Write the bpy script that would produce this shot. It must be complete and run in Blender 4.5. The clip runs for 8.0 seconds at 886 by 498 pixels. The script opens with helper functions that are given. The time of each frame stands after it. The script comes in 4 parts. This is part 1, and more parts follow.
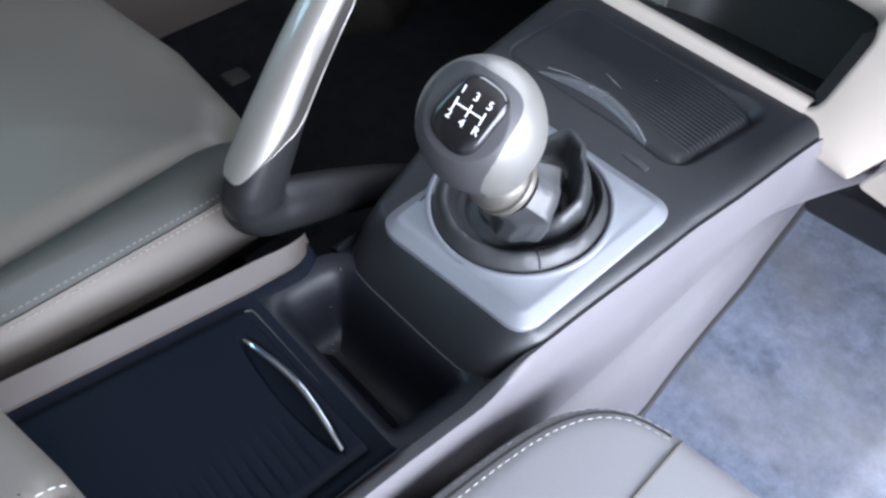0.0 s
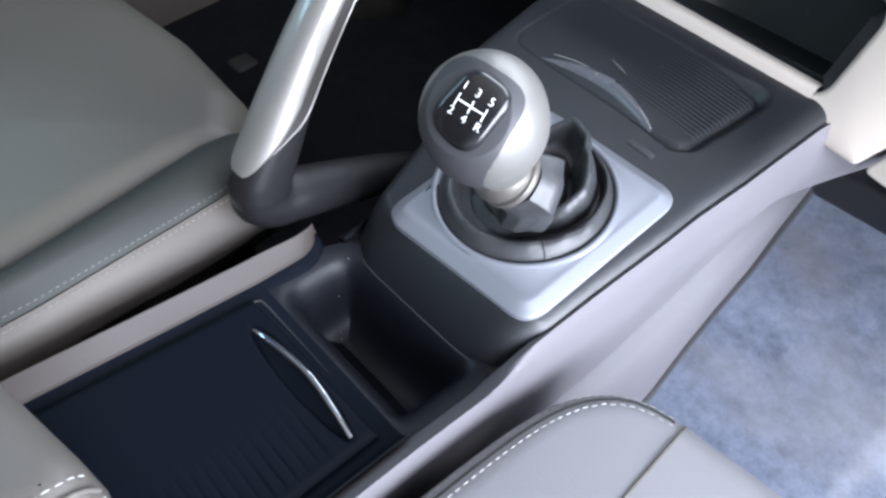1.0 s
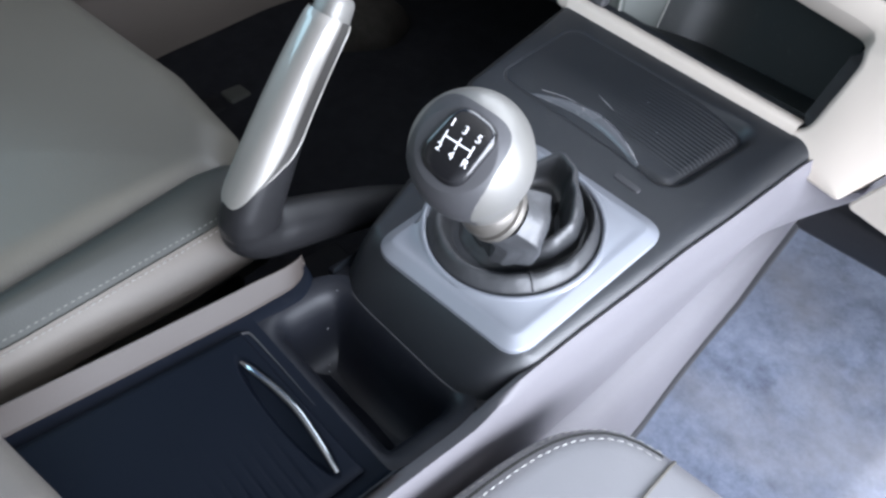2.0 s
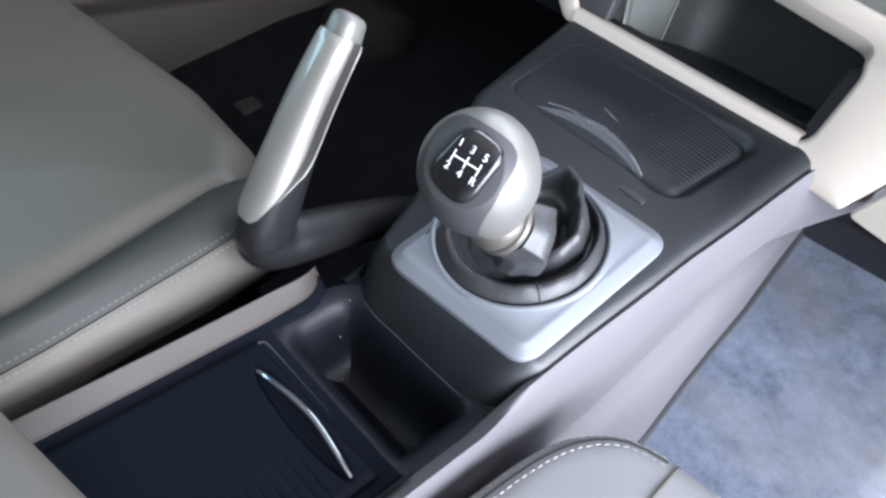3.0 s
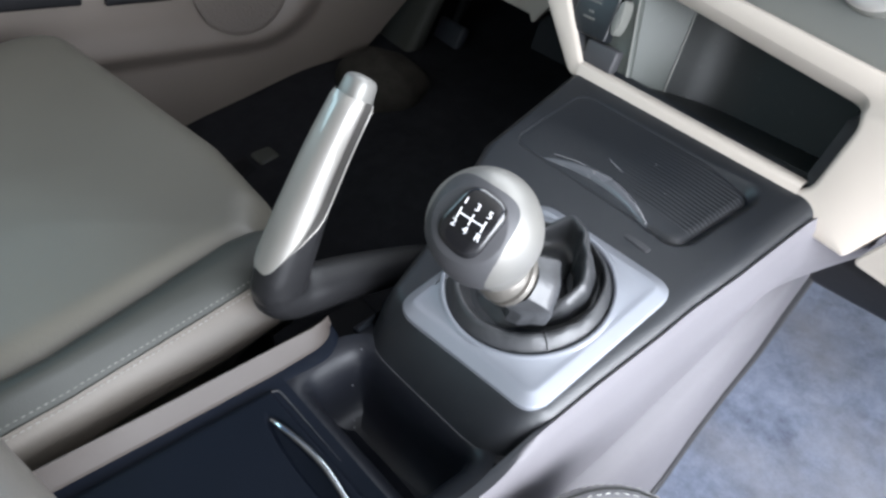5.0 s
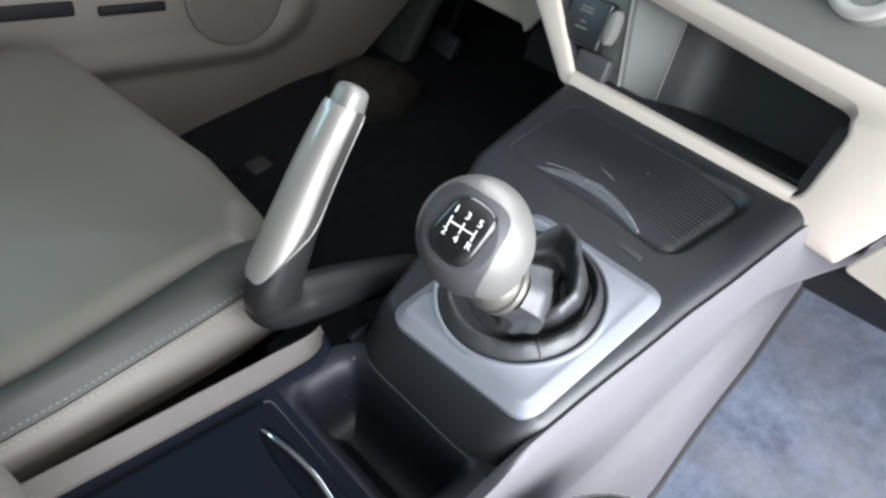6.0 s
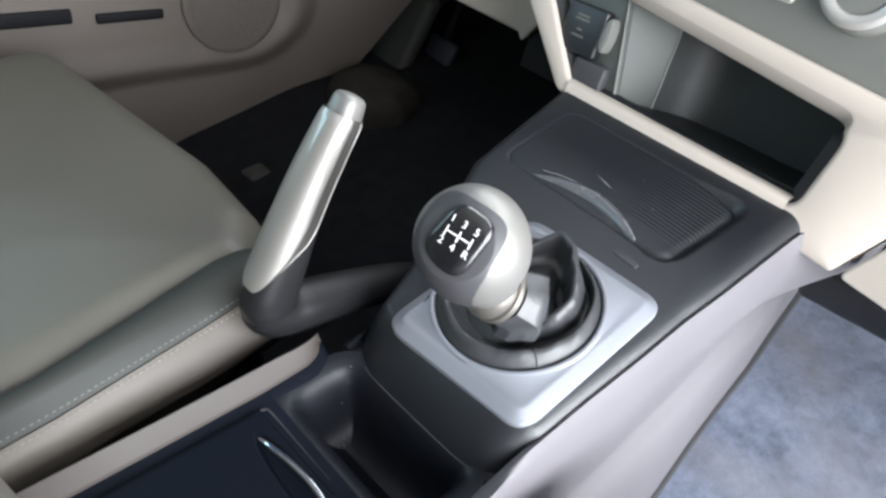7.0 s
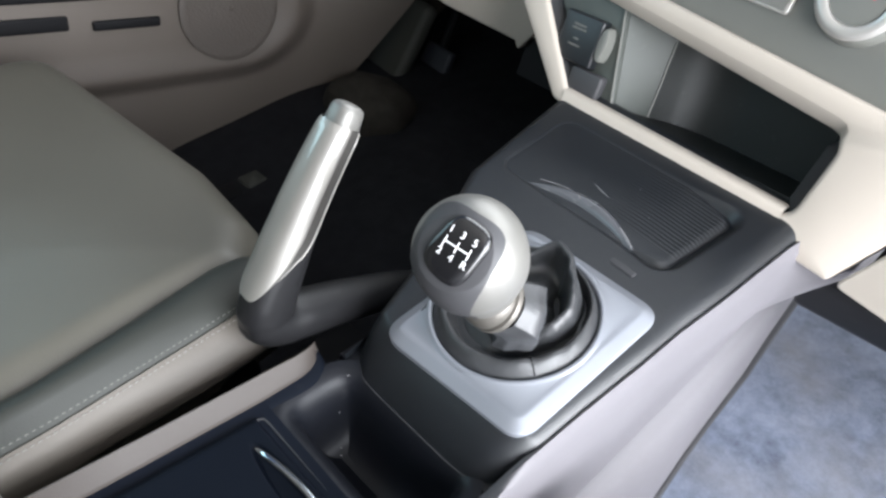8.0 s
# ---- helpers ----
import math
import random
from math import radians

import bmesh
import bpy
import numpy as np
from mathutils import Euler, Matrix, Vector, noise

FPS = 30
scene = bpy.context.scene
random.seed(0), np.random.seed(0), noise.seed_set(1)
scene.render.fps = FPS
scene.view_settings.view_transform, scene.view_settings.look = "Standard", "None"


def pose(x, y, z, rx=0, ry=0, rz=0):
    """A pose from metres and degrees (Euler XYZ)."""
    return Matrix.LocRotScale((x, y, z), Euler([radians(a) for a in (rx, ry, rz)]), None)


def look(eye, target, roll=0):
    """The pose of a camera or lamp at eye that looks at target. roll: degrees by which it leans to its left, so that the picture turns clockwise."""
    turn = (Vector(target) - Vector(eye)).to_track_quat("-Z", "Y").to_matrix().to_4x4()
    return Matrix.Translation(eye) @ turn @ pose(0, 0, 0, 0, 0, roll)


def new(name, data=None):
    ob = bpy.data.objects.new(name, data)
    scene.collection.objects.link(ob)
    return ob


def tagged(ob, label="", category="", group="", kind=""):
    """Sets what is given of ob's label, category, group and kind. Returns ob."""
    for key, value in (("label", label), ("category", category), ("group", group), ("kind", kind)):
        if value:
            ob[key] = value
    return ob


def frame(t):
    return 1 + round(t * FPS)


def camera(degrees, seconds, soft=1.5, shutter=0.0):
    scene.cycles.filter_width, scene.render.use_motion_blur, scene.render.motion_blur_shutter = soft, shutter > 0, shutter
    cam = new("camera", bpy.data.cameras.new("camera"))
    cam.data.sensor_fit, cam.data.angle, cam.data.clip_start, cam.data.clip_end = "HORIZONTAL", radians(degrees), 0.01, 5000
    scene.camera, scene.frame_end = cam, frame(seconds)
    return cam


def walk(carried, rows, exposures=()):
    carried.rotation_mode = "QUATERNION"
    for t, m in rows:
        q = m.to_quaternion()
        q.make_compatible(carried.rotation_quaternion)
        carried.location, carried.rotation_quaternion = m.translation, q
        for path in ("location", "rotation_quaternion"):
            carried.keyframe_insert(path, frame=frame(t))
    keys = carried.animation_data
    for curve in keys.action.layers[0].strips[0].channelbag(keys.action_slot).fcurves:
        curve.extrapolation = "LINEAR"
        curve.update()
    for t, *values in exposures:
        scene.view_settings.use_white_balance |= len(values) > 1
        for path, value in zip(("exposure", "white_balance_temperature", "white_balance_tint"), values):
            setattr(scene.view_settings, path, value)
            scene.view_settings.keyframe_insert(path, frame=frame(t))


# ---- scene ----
cam = camera(68.0, 8.0, soft=2.7)
PATH = [
    (0, (0.1614, -0.2320, 0.2703), (-0.7781, 0.7519, -1.1958), 4.45),
    (0.5, (0.1624, -0.2303, 0.2740), (-0.7548, 0.6784, -1.2534), 2.83),
    (1, (0.1618, -0.2295, 0.2767), (-0.7646, 0.7028, -1.2308), 3.14),
    (1.5, (0.1616, -0.2288, 0.2779), (-0.7855, 0.7490, -1.1873), 3.78),
    (1.7, (0.1623, -0.2281, 0.2794), (-0.7896, 0.7581, -1.1770), 3.96),
    (2.8, (0.1631, -0.2304, 0.2795), (-0.8164, 0.7623, -1.1541), 3.45),
    (3, (0.1661, -0.2317, 0.2898), (-0.8208, 0.7469, -1.1485), 2.85),
    (3.2, (0.1684, -0.2325, 0.2978), (-0.8493, 0.7390, -1.1236), 1.74),
    (3.5, (0.1682, -0.2320, 0.2986), (-0.8834, 0.7524, -1.0889), 0.92),
    (4, (0.1678, -0.2318, 0.2984), (-0.9068, 0.7539, -1.0704), 0.55),
    (4.5, (0.1682, -0.2325, 0.2969), (-0.9195, 0.7562, -1.0594), 0.41),
    (5, (0.1706, -0.2325, 0.3008), (-0.9110, 0.7726, -1.0483), 1.13),
    (5.2, (0.1724, -0.2322, 0.3011), (-0.9157, 0.7744, -1.0416), 1.00),
    (6.3, (0.1718, -0.2306, 0.3004), (-0.9143, 0.8022, -1.0238), 1.31),
    (6.5, (0.1719, -0.2303, 0.3006), (-0.9154, 0.8042, -1.0213), 1.32),
    (7, (0.1719, -0.2306, 0.3019), (-0.9181, 0.8100, -1.0130), 1.36),
    (7.5, (0.1717, -0.2302, 0.3021), (-0.9211, 0.8167, -1.0053), 1.35),
    (8, (0.1703, -0.2306, 0.3033), (-0.9197, 0.8275, -0.9975), 1.71),
]
walk(cam, [(t, look(eye, target, roll)) for t, eye, target, roll in PATH],
     [(0.0, 0.32, 6080, 15), (1.5, 0.35, 6120, 14), (4.5, 0.39, 6380, 12), (6.5, 0.42, 6600, 11), (8.0, 0.43, 6650, 11)])

# ---- world, lamps, exposure ----
SUN_EL, SUN_ROT = radians(48), radians(150)
world = bpy.data.worlds.new("sky")
scene.world = world
world.use_nodes = True
wn = world.node_tree
sky = wn.nodes.new("ShaderNodeTexSky")
sky.sky_type, sky.sun_disc, sky.sun_elevation, sky.sun_rotation = "NISHITA", False, SUN_EL, SUN_ROT
wn.links.new(sky.outputs[0], wn.nodes["Background"].inputs[0])
wn.nodes["Background"].inputs[1].default_value = 0.12


def lamp(name, kind, at, towards, power, colour, size=(1, 1), angle=0.0):
    data = bpy.data.lights.new(name, kind)
    data.energy, data.color = power, colour
    if kind == "AREA":
        data.shape, data.size, data.size_y = "RECTANGLE", size[0], size[1]
    if kind == "SUN":
        data.angle = angle
    ob = new(name, data)
    ob.matrix_world = look(at, towards)
    return ob


sun_way = Vector((math.sin(SUN_ROT) * math.cos(SUN_EL), math.cos(SUN_ROT) * math.cos(SUN_EL), math.sin(SUN_EL)))
lamp("sun", "SUN", sun_way * 20, (0, 0, 0), 3.0, (1.0, 0.95, 0.88), angle=radians(0.5))
# daylight standing in the openings of the car
lamp("open_door_daylight", "AREA", (0.92, 0.03, 0.22), (0.05, 0.03, 0.05), 51.0, (0.89, 0.938, 1.0), (1.25, 0.72))
lamp("windscreen_daylight", "AREA", (0.0, 0.72, 0.62), (0.0, 0.0, 0.05), 13.0, (0.91, 0.96, 1.0), (1.2, 0.5))
lamp("side_window_daylight", "AREA", (-0.67, -0.34, 0.455), (0.0, -0.1, 0.05), 1.6, (0.55, 0.88, 1.0), (0.5, 0.14))

# ---- materials ----


def material(name, colour, rough=0.5, metal=0.0, grain=0.0, grain_scale=900.0, mottle=0.08, mottle_scale=18.0,
             coat=0.0, wear=0.0, specular=0.5, cells=False, sheen=0.0, crease=0.0):
    m = bpy.data.materials.new(name)
    m.use_nodes = True
    nt = m.node_tree
    bsdf = nt.nodes["Principled BSDF"]
    coord = nt.nodes.new("ShaderNodeTexCoord")
    big = nt.nodes.new("ShaderNodeTexNoise")
    big.inputs["Scale"].default_value, big.inputs["Detail"].default_value = mottle_scale, 5
    nt.links.new(coord.outputs["Object"], big.inputs["Vector"])
    mix = nt.nodes.new("ShaderNodeMix")
    mix.data_type = "RGBA"
    lo = [c * (1 - mottle) for c in colour]
    hi = [min(1, c * (1 + mottle)) for c in colour]
    mix.inputs[6].default_value, mix.inputs[7].default_value = (*lo, 1), (*hi, 1)
    nt.links.new(big.outputs["Fac"], mix.inputs[0])
    last = mix.outputs[2]
    fine = nt.nodes.new("ShaderNodeTexVoronoi" if cells else "ShaderNodeTexNoise")
    fine.inputs["Scale"].default_value = grain_scale
    nt.links.new(coord.outputs["Object"], fine.inputs["Vector"])
    fine_out = fine.outputs["Distance"] if cells else fine.outputs["Fac"]
    if wear:
        # fine scuffs and dust
        scuff = nt.nodes.new("ShaderNodeTexNoise")
        scuff.inputs["Scale"].default_value, scuff.inputs["Detail"].default_value = 140.0, 8
        nt.links.new(coord.outputs["Object"], scuff.inputs["Vector"])
        ramp = nt.nodes.new("ShaderNodeMapRange")
        ramp.inputs[1].default_value, ramp.inputs[2].default_value = 0.62, 0.78
        ramp.inputs[4].default_value = wear
        nt.links.new(scuff.outputs["Fac"], ramp.inputs[0])
        mix2 = nt.nodes.new("ShaderNodeMix")
        mix2.data_type = "RGBA"
        mix2.inputs[7].default_value = (0.35, 0.34, 0.32, 1)
        nt.links.new(ramp.outputs[0], mix2.inputs[0])
        nt.links.new(last, mix2.inputs[6])
        last = mix2.outputs[2]
    nt.links.new(last, bsdf.inputs["Base Color"])
    rr = nt.nodes.new("ShaderNodeMapRange")
    rr.inputs[3].default_value, rr.inputs[4].default_value = max(0.02, rough - 0.07), min(1, rough + 0.07)
    nt.links.new(big.outputs["Fac"], rr.inputs[0])
    nt.links.new(rr.outputs[0], bsdf.inputs["Roughness"])
    bsdf.inputs["Metallic"].default_value = metal
    bsdf.inputs["Coat Weight"].default_value = coat
    bsdf.inputs["Coat Roughness"].default_value = 0.08
    bsdf.inputs["Specular IOR Level"].default_value = specular
    bsdf.inputs["Sheen Weight"].default_value = sheen
    if grain:
        bump = nt.nodes.new("ShaderNodeBump")
        bump.inputs["Strength"].default_value, bump.inputs["Distance"].default_value = grain, 0.0006
        nt.links.new(fine_out, bump.inputs["Height"])
        nt.links.new(bump.outputs[0], bsdf.inputs["Normal"])
        if crease:
            # soft wrinkles under the grain
            fold = nt.nodes.new("ShaderNodeTexNoise")
            fold.inputs["Scale"].default_value, fold.inputs["Detail"].default_value, fold.inputs["Distortion"].default_value = 95.0, 3, 1.2
            nt.links.new(coord.outputs["Object"], fold.inputs["Vector"])
            deep = nt.nodes.new("ShaderNodeBump")
            deep.inputs["Strength"].default_value, deep.inputs["Distance"].default_value = crease, 0.004
            nt.links.new(fold.outputs["Fac"], deep.inputs["Height"])
            nt.links.new(deep.outputs[0], bump.inputs["Normal"])
    return m


def carpet_material(name, dark, light, sheen=0.3, tan=None):
    m = material(name, light, 0.95, grain=0.8, grain_scale=1500, sheen=sheen, specular=0.1)
    nt = m.node_tree
    bsdf = nt.nodes["Principled BSDF"]
    coord = nt.nodes["Texture Coordinate"]
    a = nt.nodes.new("ShaderNodeTexNoise")
    a.inputs["Scale"].default_value, a.inputs["Detail"].default_value, a.inputs["Roughness"].default_value = 34, 10, 0.78
    nt.links.new(coord.outputs["Object"], a.inputs["Vector"])
    ramp = nt.nodes.new("ShaderNodeMapRange")
    ramp.inputs[1].default_value, ramp.inputs[2].default_value = 0.33, 0.69
    nt.links.new(a.outputs["Fac"], ramp.inputs[0])
    mix = nt.nodes.new("ShaderNodeMix")
    mix.data_type = "RGBA"
    mix.inputs[6].default_value, mix.inputs[7].default_value = (*dark, 1), (*light, 1)
    nt.links.new(ramp.outputs[0], mix.inputs[0])
    last = mix.outputs[2]
    if tan:
        # trodden, browner patches
        b = nt.nodes.new("ShaderNodeTexNoise")
        b.inputs["Scale"].default_value, b.inputs["Detail"].default_value = 9, 6
        nt.links.new(coord.outputs["Object"], b.inputs["Vector"])
        patch = nt.nodes.new("ShaderNodeMapRange")
        patch.inputs[1].default_value, patch.inputs[2].default_value, patch.inputs[4].default_value = 0.46, 0.66, 0.6
        nt.links.new(b.outputs["Fac"], patch.inputs[0])
        worn_mix = nt.nodes.new("ShaderNodeMix")
        worn_mix.data_type = "RGBA"
        worn_mix.inputs[7].default_value = (*tan, 1)
        nt.links.new(patch.outputs[0], worn_mix.inputs[0])
        nt.links.new(last, worn_mix.inputs[6])
        last = worn_mix.outputs[2]
    nt.links.new(last, bsdf.inputs["Base Color"])
    return m


M_LIGHT = material("light_grey_plastic", (0.138, 0.131, 0.140), 0.55, grain=0.25, grain_scale=1400, mottle=0.06, specular=0.3)
M_DASH = material("warm_grey_dash_plastic", (0.47, 0.417, 0.36), 0.5, grain=0.2, grain_scale=1400, mottle=0.04)
M_TAUPE = material("taupe_plastic", (0.052, 0.0435, 0.0388), 0.52, specular=0.3, grain=0.25, grain_scale=1400, mottle=0.05)
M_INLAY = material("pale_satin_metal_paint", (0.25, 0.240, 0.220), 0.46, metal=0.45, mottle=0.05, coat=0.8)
# inlay paint darkened for the shaded flank
M_FLANK = material("shaded_flank_paint", (0.048, 0.045, 0.041), 0.45, metal=0.3, mottle=0.05)
M_SILVER = material("silver_paint", (0.25, 0.263, 0.293), 0.48, metal=0.45, mottle=0.03, coat=0.05)
M_SATIN = material("satin_metal_paint", (0.192, 0.187, 0.174), 0.44, metal=0.5, mottle=0.05, coat=0.0, grain=0.08, grain_scale=2200)
M_COLLAR = material("warm_satin_paint", (0.135, 0.125, 0.111), 0.38, metal=0.5, mottle=0.05)
M_DARK = material("charcoal_plastic", (0.0054, 0.0070, 0.0093), 0.40, grain=0.3, grain_scale=1600, mottle=0.4, mottle_scale=12.0, wear=0.02, specular=0.68)
M_GRIP = material("dark_grey_soft_plastic", (0.045, 0.045, 0.048), 0.52, grain=0.15, grain_scale=1800, mottle=0.10, specular=0.35)
M_PULL = material("worn_dark_plastic", (0.085, 0.088, 0.096), 0.26, mottle=0.25, wear=0.6)
M_TRAY = material("blue_black_plastic", (0.0021, 0.0037, 0.0076), 0.60, grain=0.2, grain_scale=1600, mottle=0.2, wear=0.008, specular=0.10)
M_BRAKE = material("dark_grey_lever_plastic", (0.0125, 0.0125, 0.0135), 0.38, grain=0.2, grain_scale=1700, mottle=0.12, wear=0.02, specular=0.27)
# deeper pocket linings are coloured darker, standing in for shade
M_LINING = material("shaded_pocket_lining", (0.0065, 0.0082, 0.0082), 0.5, grain=0.2, grain_scale=1600, mottle=0.2, wear=0.02)
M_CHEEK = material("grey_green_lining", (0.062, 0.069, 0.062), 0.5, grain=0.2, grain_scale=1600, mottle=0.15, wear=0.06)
M_TEAL = material("shaded_pocket_wall", (0.0105, 0.0128, 0.0122), 0.5, grain=0.2, grain_scale=1600, mottle=0.2, wear=0.05)
M_WELL = material("black_moulded_plastic", (0.0062, 0.0072, 0.0104), 0.44, grain=0.15, grain_scale=1600, mottle=0.2, wear=0.03, specular=0.30)
M_GLOSS = material("gloss_black", (0.008, 0.008, 0.009), 0.22, mottle=0.05, coat=0.3)
M_BLACK = material("black_plastic", (0.005, 0.005, 0.006), 0.7, grain=0.3, mottle=0.2, specular=0.2)
M_CHROME = material("chrome", (0.38, 0.40, 0.43), 0.14, metal=1.0, mottle=0.03)
M_PANEL = material("grey_green_panel", (0.146, 0.148, 0.134), 0.55, grain=0.2, grain_scale=1600, mottle=0.05)
M_LEATHER = material("grey_leather", (0.075, 0.070, 0.057), 0.47, grain=0.15, grain_scale=1100, mottle=0.22, mottle_scale=7.0, cells=True)
M_LEATHER2 = material("light_grey_leather", (0.105, 0.096, 0.085), 0.45, grain=0.15, grain_scale=1100, mottle=0.06, cells=True)
# one seat leather in two tones: bolster shade and side light in the colour
M_BOLSTER = material("shaded_grey_leather", (0.018, 0.0198, 0.0165), 0.58, grain=0.15, grain_scale=1100, mottle=0.12, cells=True, specular=0.4)
M_BOARD = material("lit_bolster_leather", (0.076, 0.065, 0.053), 0.55, grain=0.15, grain_scale=1100, mottle=0.06, cells=True)
M_LEATHER3 = material("pale_grey_leather", (0.205, 0.203, 0.212), 0.45, grain=0.15, grain_scale=1100, mottle=0.08, mottle_scale=8.0, cells=True)
M_BOOT = material("black_leather", (0.034, 0.0352, 0.0375), 0.42, grain=0.14, grain_scale=1500, mottle=0.25, mottle_scale=40.0, cells=True, specular=0.6, crease=0.12)
M_STITCH = material("pale_thread", (0.38, 0.38, 0.36), 0.7, mottle=0.1, mottle_scale=300)
M_THREAD = material("faded_thread", (0.12, 0.117, 0.105), 0.7, mottle=0.1, mottle_scale=300)
M_THREAD2 = material("pale_grey_thread", (0.19, 0.185, 0.168), 0.7, mottle=0.1, mottle_scale=300)
M_SCUFF = material("pale_scuff", (0.22, 0.22, 0.225), 0.4, mottle=0.1, mottle_scale=300)
M_WHITE = material("white_print", (0.85, 0.85, 0.85), 0.5, mottle=0.02)
M_DOOR = material("brown_grey_door_plastic", (0.106, 0.089, 0.076), 0.5, grain=0.25, grain_scale=1400, mottle=0.05)
M_GRILLE = material("perforated_door_plastic", (0.076, 0.0635, 0.0545), 0.6, grain=1.0, grain_scale=330, cells=True)
M_RED = material("red_print", (0.45, 0.08, 0.08), 0.5)
M_RING = material("bright_silver_paint", (0.58, 0.56, 0.53), 0.32, metal=0.6, mottle=0.05)
M_HEAD = material("headliner_fabric", (0.55, 0.53, 0.50), 0.9, grain=0.5)
M_BACK = material("dark_rear_blocker", (0.07, 0.068, 0.065), 0.9, grain=0.5)
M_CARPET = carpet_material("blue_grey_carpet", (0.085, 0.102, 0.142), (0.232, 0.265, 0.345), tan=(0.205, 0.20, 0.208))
# driver carpet near black: footwell shade put into its colour
M_MAT = carpet_material("shaded_driver_carpet", (0.008, 0.0082, 0.0095), (0.017, 0.017, 0.0195), 0.0)
M_MOUND = carpet_material("dark_brown_grey_carpet", (0.022, 0.020, 0.017), (0.040, 0.036, 0.031), 0.0)
M_SILL = carpet_material("brown_black_carpet", (0.026, 0.0215, 0.018), (0.045, 0.0375, 0.0315), 0.0)
M_REST = material("dark_olive_rubber", (0.034, 0.035, 0.029), 0.65, grain=0.3, mottle=0.2)
M_PEDAL = material("blue_black_rubber", (0.030, 0.033, 0.042), 0.6, grain=0.3, mottle=0.2)
M_GROUND = material("pale_concrete", (0.30, 0.29, 0.27), 0.9, grain=0.5, grain_scale=60, mottle_scale=2.0, mottle=0.2)

# ---- mesh helpers ----


def finish(bm, sharp=38):
    bmesh.ops.recalc_face_normals(bm, faces=bm.faces)
    lim = radians(sharp)
    for f in bm.faces:
        f.smooth = True
    for e in bm.edges:
        e.smooth = not (len(e.link_faces) == 2 and e.calc_face_angle(0) > lim)
    return bm


def part(name, bm, mat, parent=None, label="", sharp=38, normals=True):
    me = bpy.data.meshes.new(name)
    if normals:
        finish(bm, sharp)
    else:
        for f in bm.faces:
            f.smooth = True
    bm.to_mesh(me)
    bm.free()
    me.materials.append(mat)
    ob = new(name, me)
    if parent:
        ob.parent = parent
    return tagged(ob, label)


def thing(name, label, category, kind="", group=""):
    return tagged(new(name), label, category, group, kind)


def grid(rows, bm=None, wrap=False, cap=False):
    """Quads over rows of points."""
    bm = bm or bmesh.new()
    vs = [[bm.verts.new(p) for p in r] for r in rows]
    for a, b in zip(vs, vs[1:]):
        n = len(a)
        for i in range(n if wrap else n - 1):
            j = (i + 1) % n
            bm.faces.new((a[i], a[j], b[j], b[i]))
    if cap:
        bm.faces.new(vs[0])
        bm.faces.new(vs[-1])
    return bm


def rbox(x0, x1, y0, y1, z0, z1, bevel=0.003, seg=3, bm=None):
    out = bmesh.new()
    bmesh.ops.create_cube(out, size=1)
    for v in out.verts:
        v.co = Vector(((x0 + x1) / 2 + v.co.x * (x1 - x0), (y0 + y1) / 2 + v.co.y * (y1 - y0), (z0 + z1) / 2 + v.co.z * (z1 - z0)))
    if bevel:
        bmesh.ops.bevel(out, geom=out.edges[:], offset=bevel, segments=seg, profile=0.5, affect="EDGES")
    if bm:
        me = bpy.data.meshes.new("tmp")
        out.to_mesh(me)
        out.free()
        bm.from_mesh(me)
        bpy.data.meshes.remove(me)
        return bm
    return out


def moved(bm, m):
    bmesh.ops.transform(bm, matrix=m, verts=bm.verts)
    return bm


def rounded(corners, radii, seg=6):
    """A closed outline with rounded corners."""
    pts, n = [], len(corners)
    for i in range(n):
        p = Vector(corners[i])
        a, b = (Vector(corners[i - 1]) - p).normalized(), (Vector(corners[(i + 1) % n]) - p).normalized()
        half = a.angle(b) / 2
        r = radii[i] if isinstance(radii, (list, tuple)) else radii
        cut = r / math.tan(half)
        for k in range(seg + 1):
            s = k / seg
            p0, p2 = p + a * cut, p + b * cut
            pts.append((1 - s) ** 2 * p0 + 2 * s * (1 - s) * p + s * s * p2)
    return pts


def even(pts, n):
    """The closed outline as n points at equal steps."""
    runs = [(b - a).length for a, b in zip(pts, pts[1:] + pts[:1])]
    out, k, gone = [], 0, 0.0
    for i in range(n):
        at = sum(runs) * i / n
        while k < len(runs) - 1 and gone + runs[k] < at:
            gone += runs[k]
            k += 1
        out.append(pts[k].lerp(pts[(k + 1) % len(pts)], (at - gone) / max(runs[k], 1e-9)))
    return out


def shrink(pts, d):
    """The outline moved inwards by d (counter-clockwise or clockwise alike)."""
    c = sum(pts, Vector((0, 0))) / len(pts)
    out = []
    for i, p in enumerate(pts):
        e = (pts[(i + 1) % len(pts)] - pts[i - 1])
        nrm = Vector((-e.y, e.x))
        if nrm.length < 1e-9:
            nrm = c - p
        nrm.normalize()
        if nrm.dot(c - p) < 0:
            nrm = -nrm
        out.append(p + nrm * d)
    return out


def slab(outline, z0, z1, edge=0.002, seg=3):
    """A plate with a rounded upper edge."""
    rows = [[(p.x, p.y, z0) for p in outline]]
    for k in range(seg + 1):
        a = math.pi / 2 * k / seg
        q = shrink(outline, edge * (1 - math.cos(a)))
        rows.append([(p.x, p.y, z1 - edge + edge * math.sin(a)) for p in q])
    return grid(rows, wrap=True, cap=True)


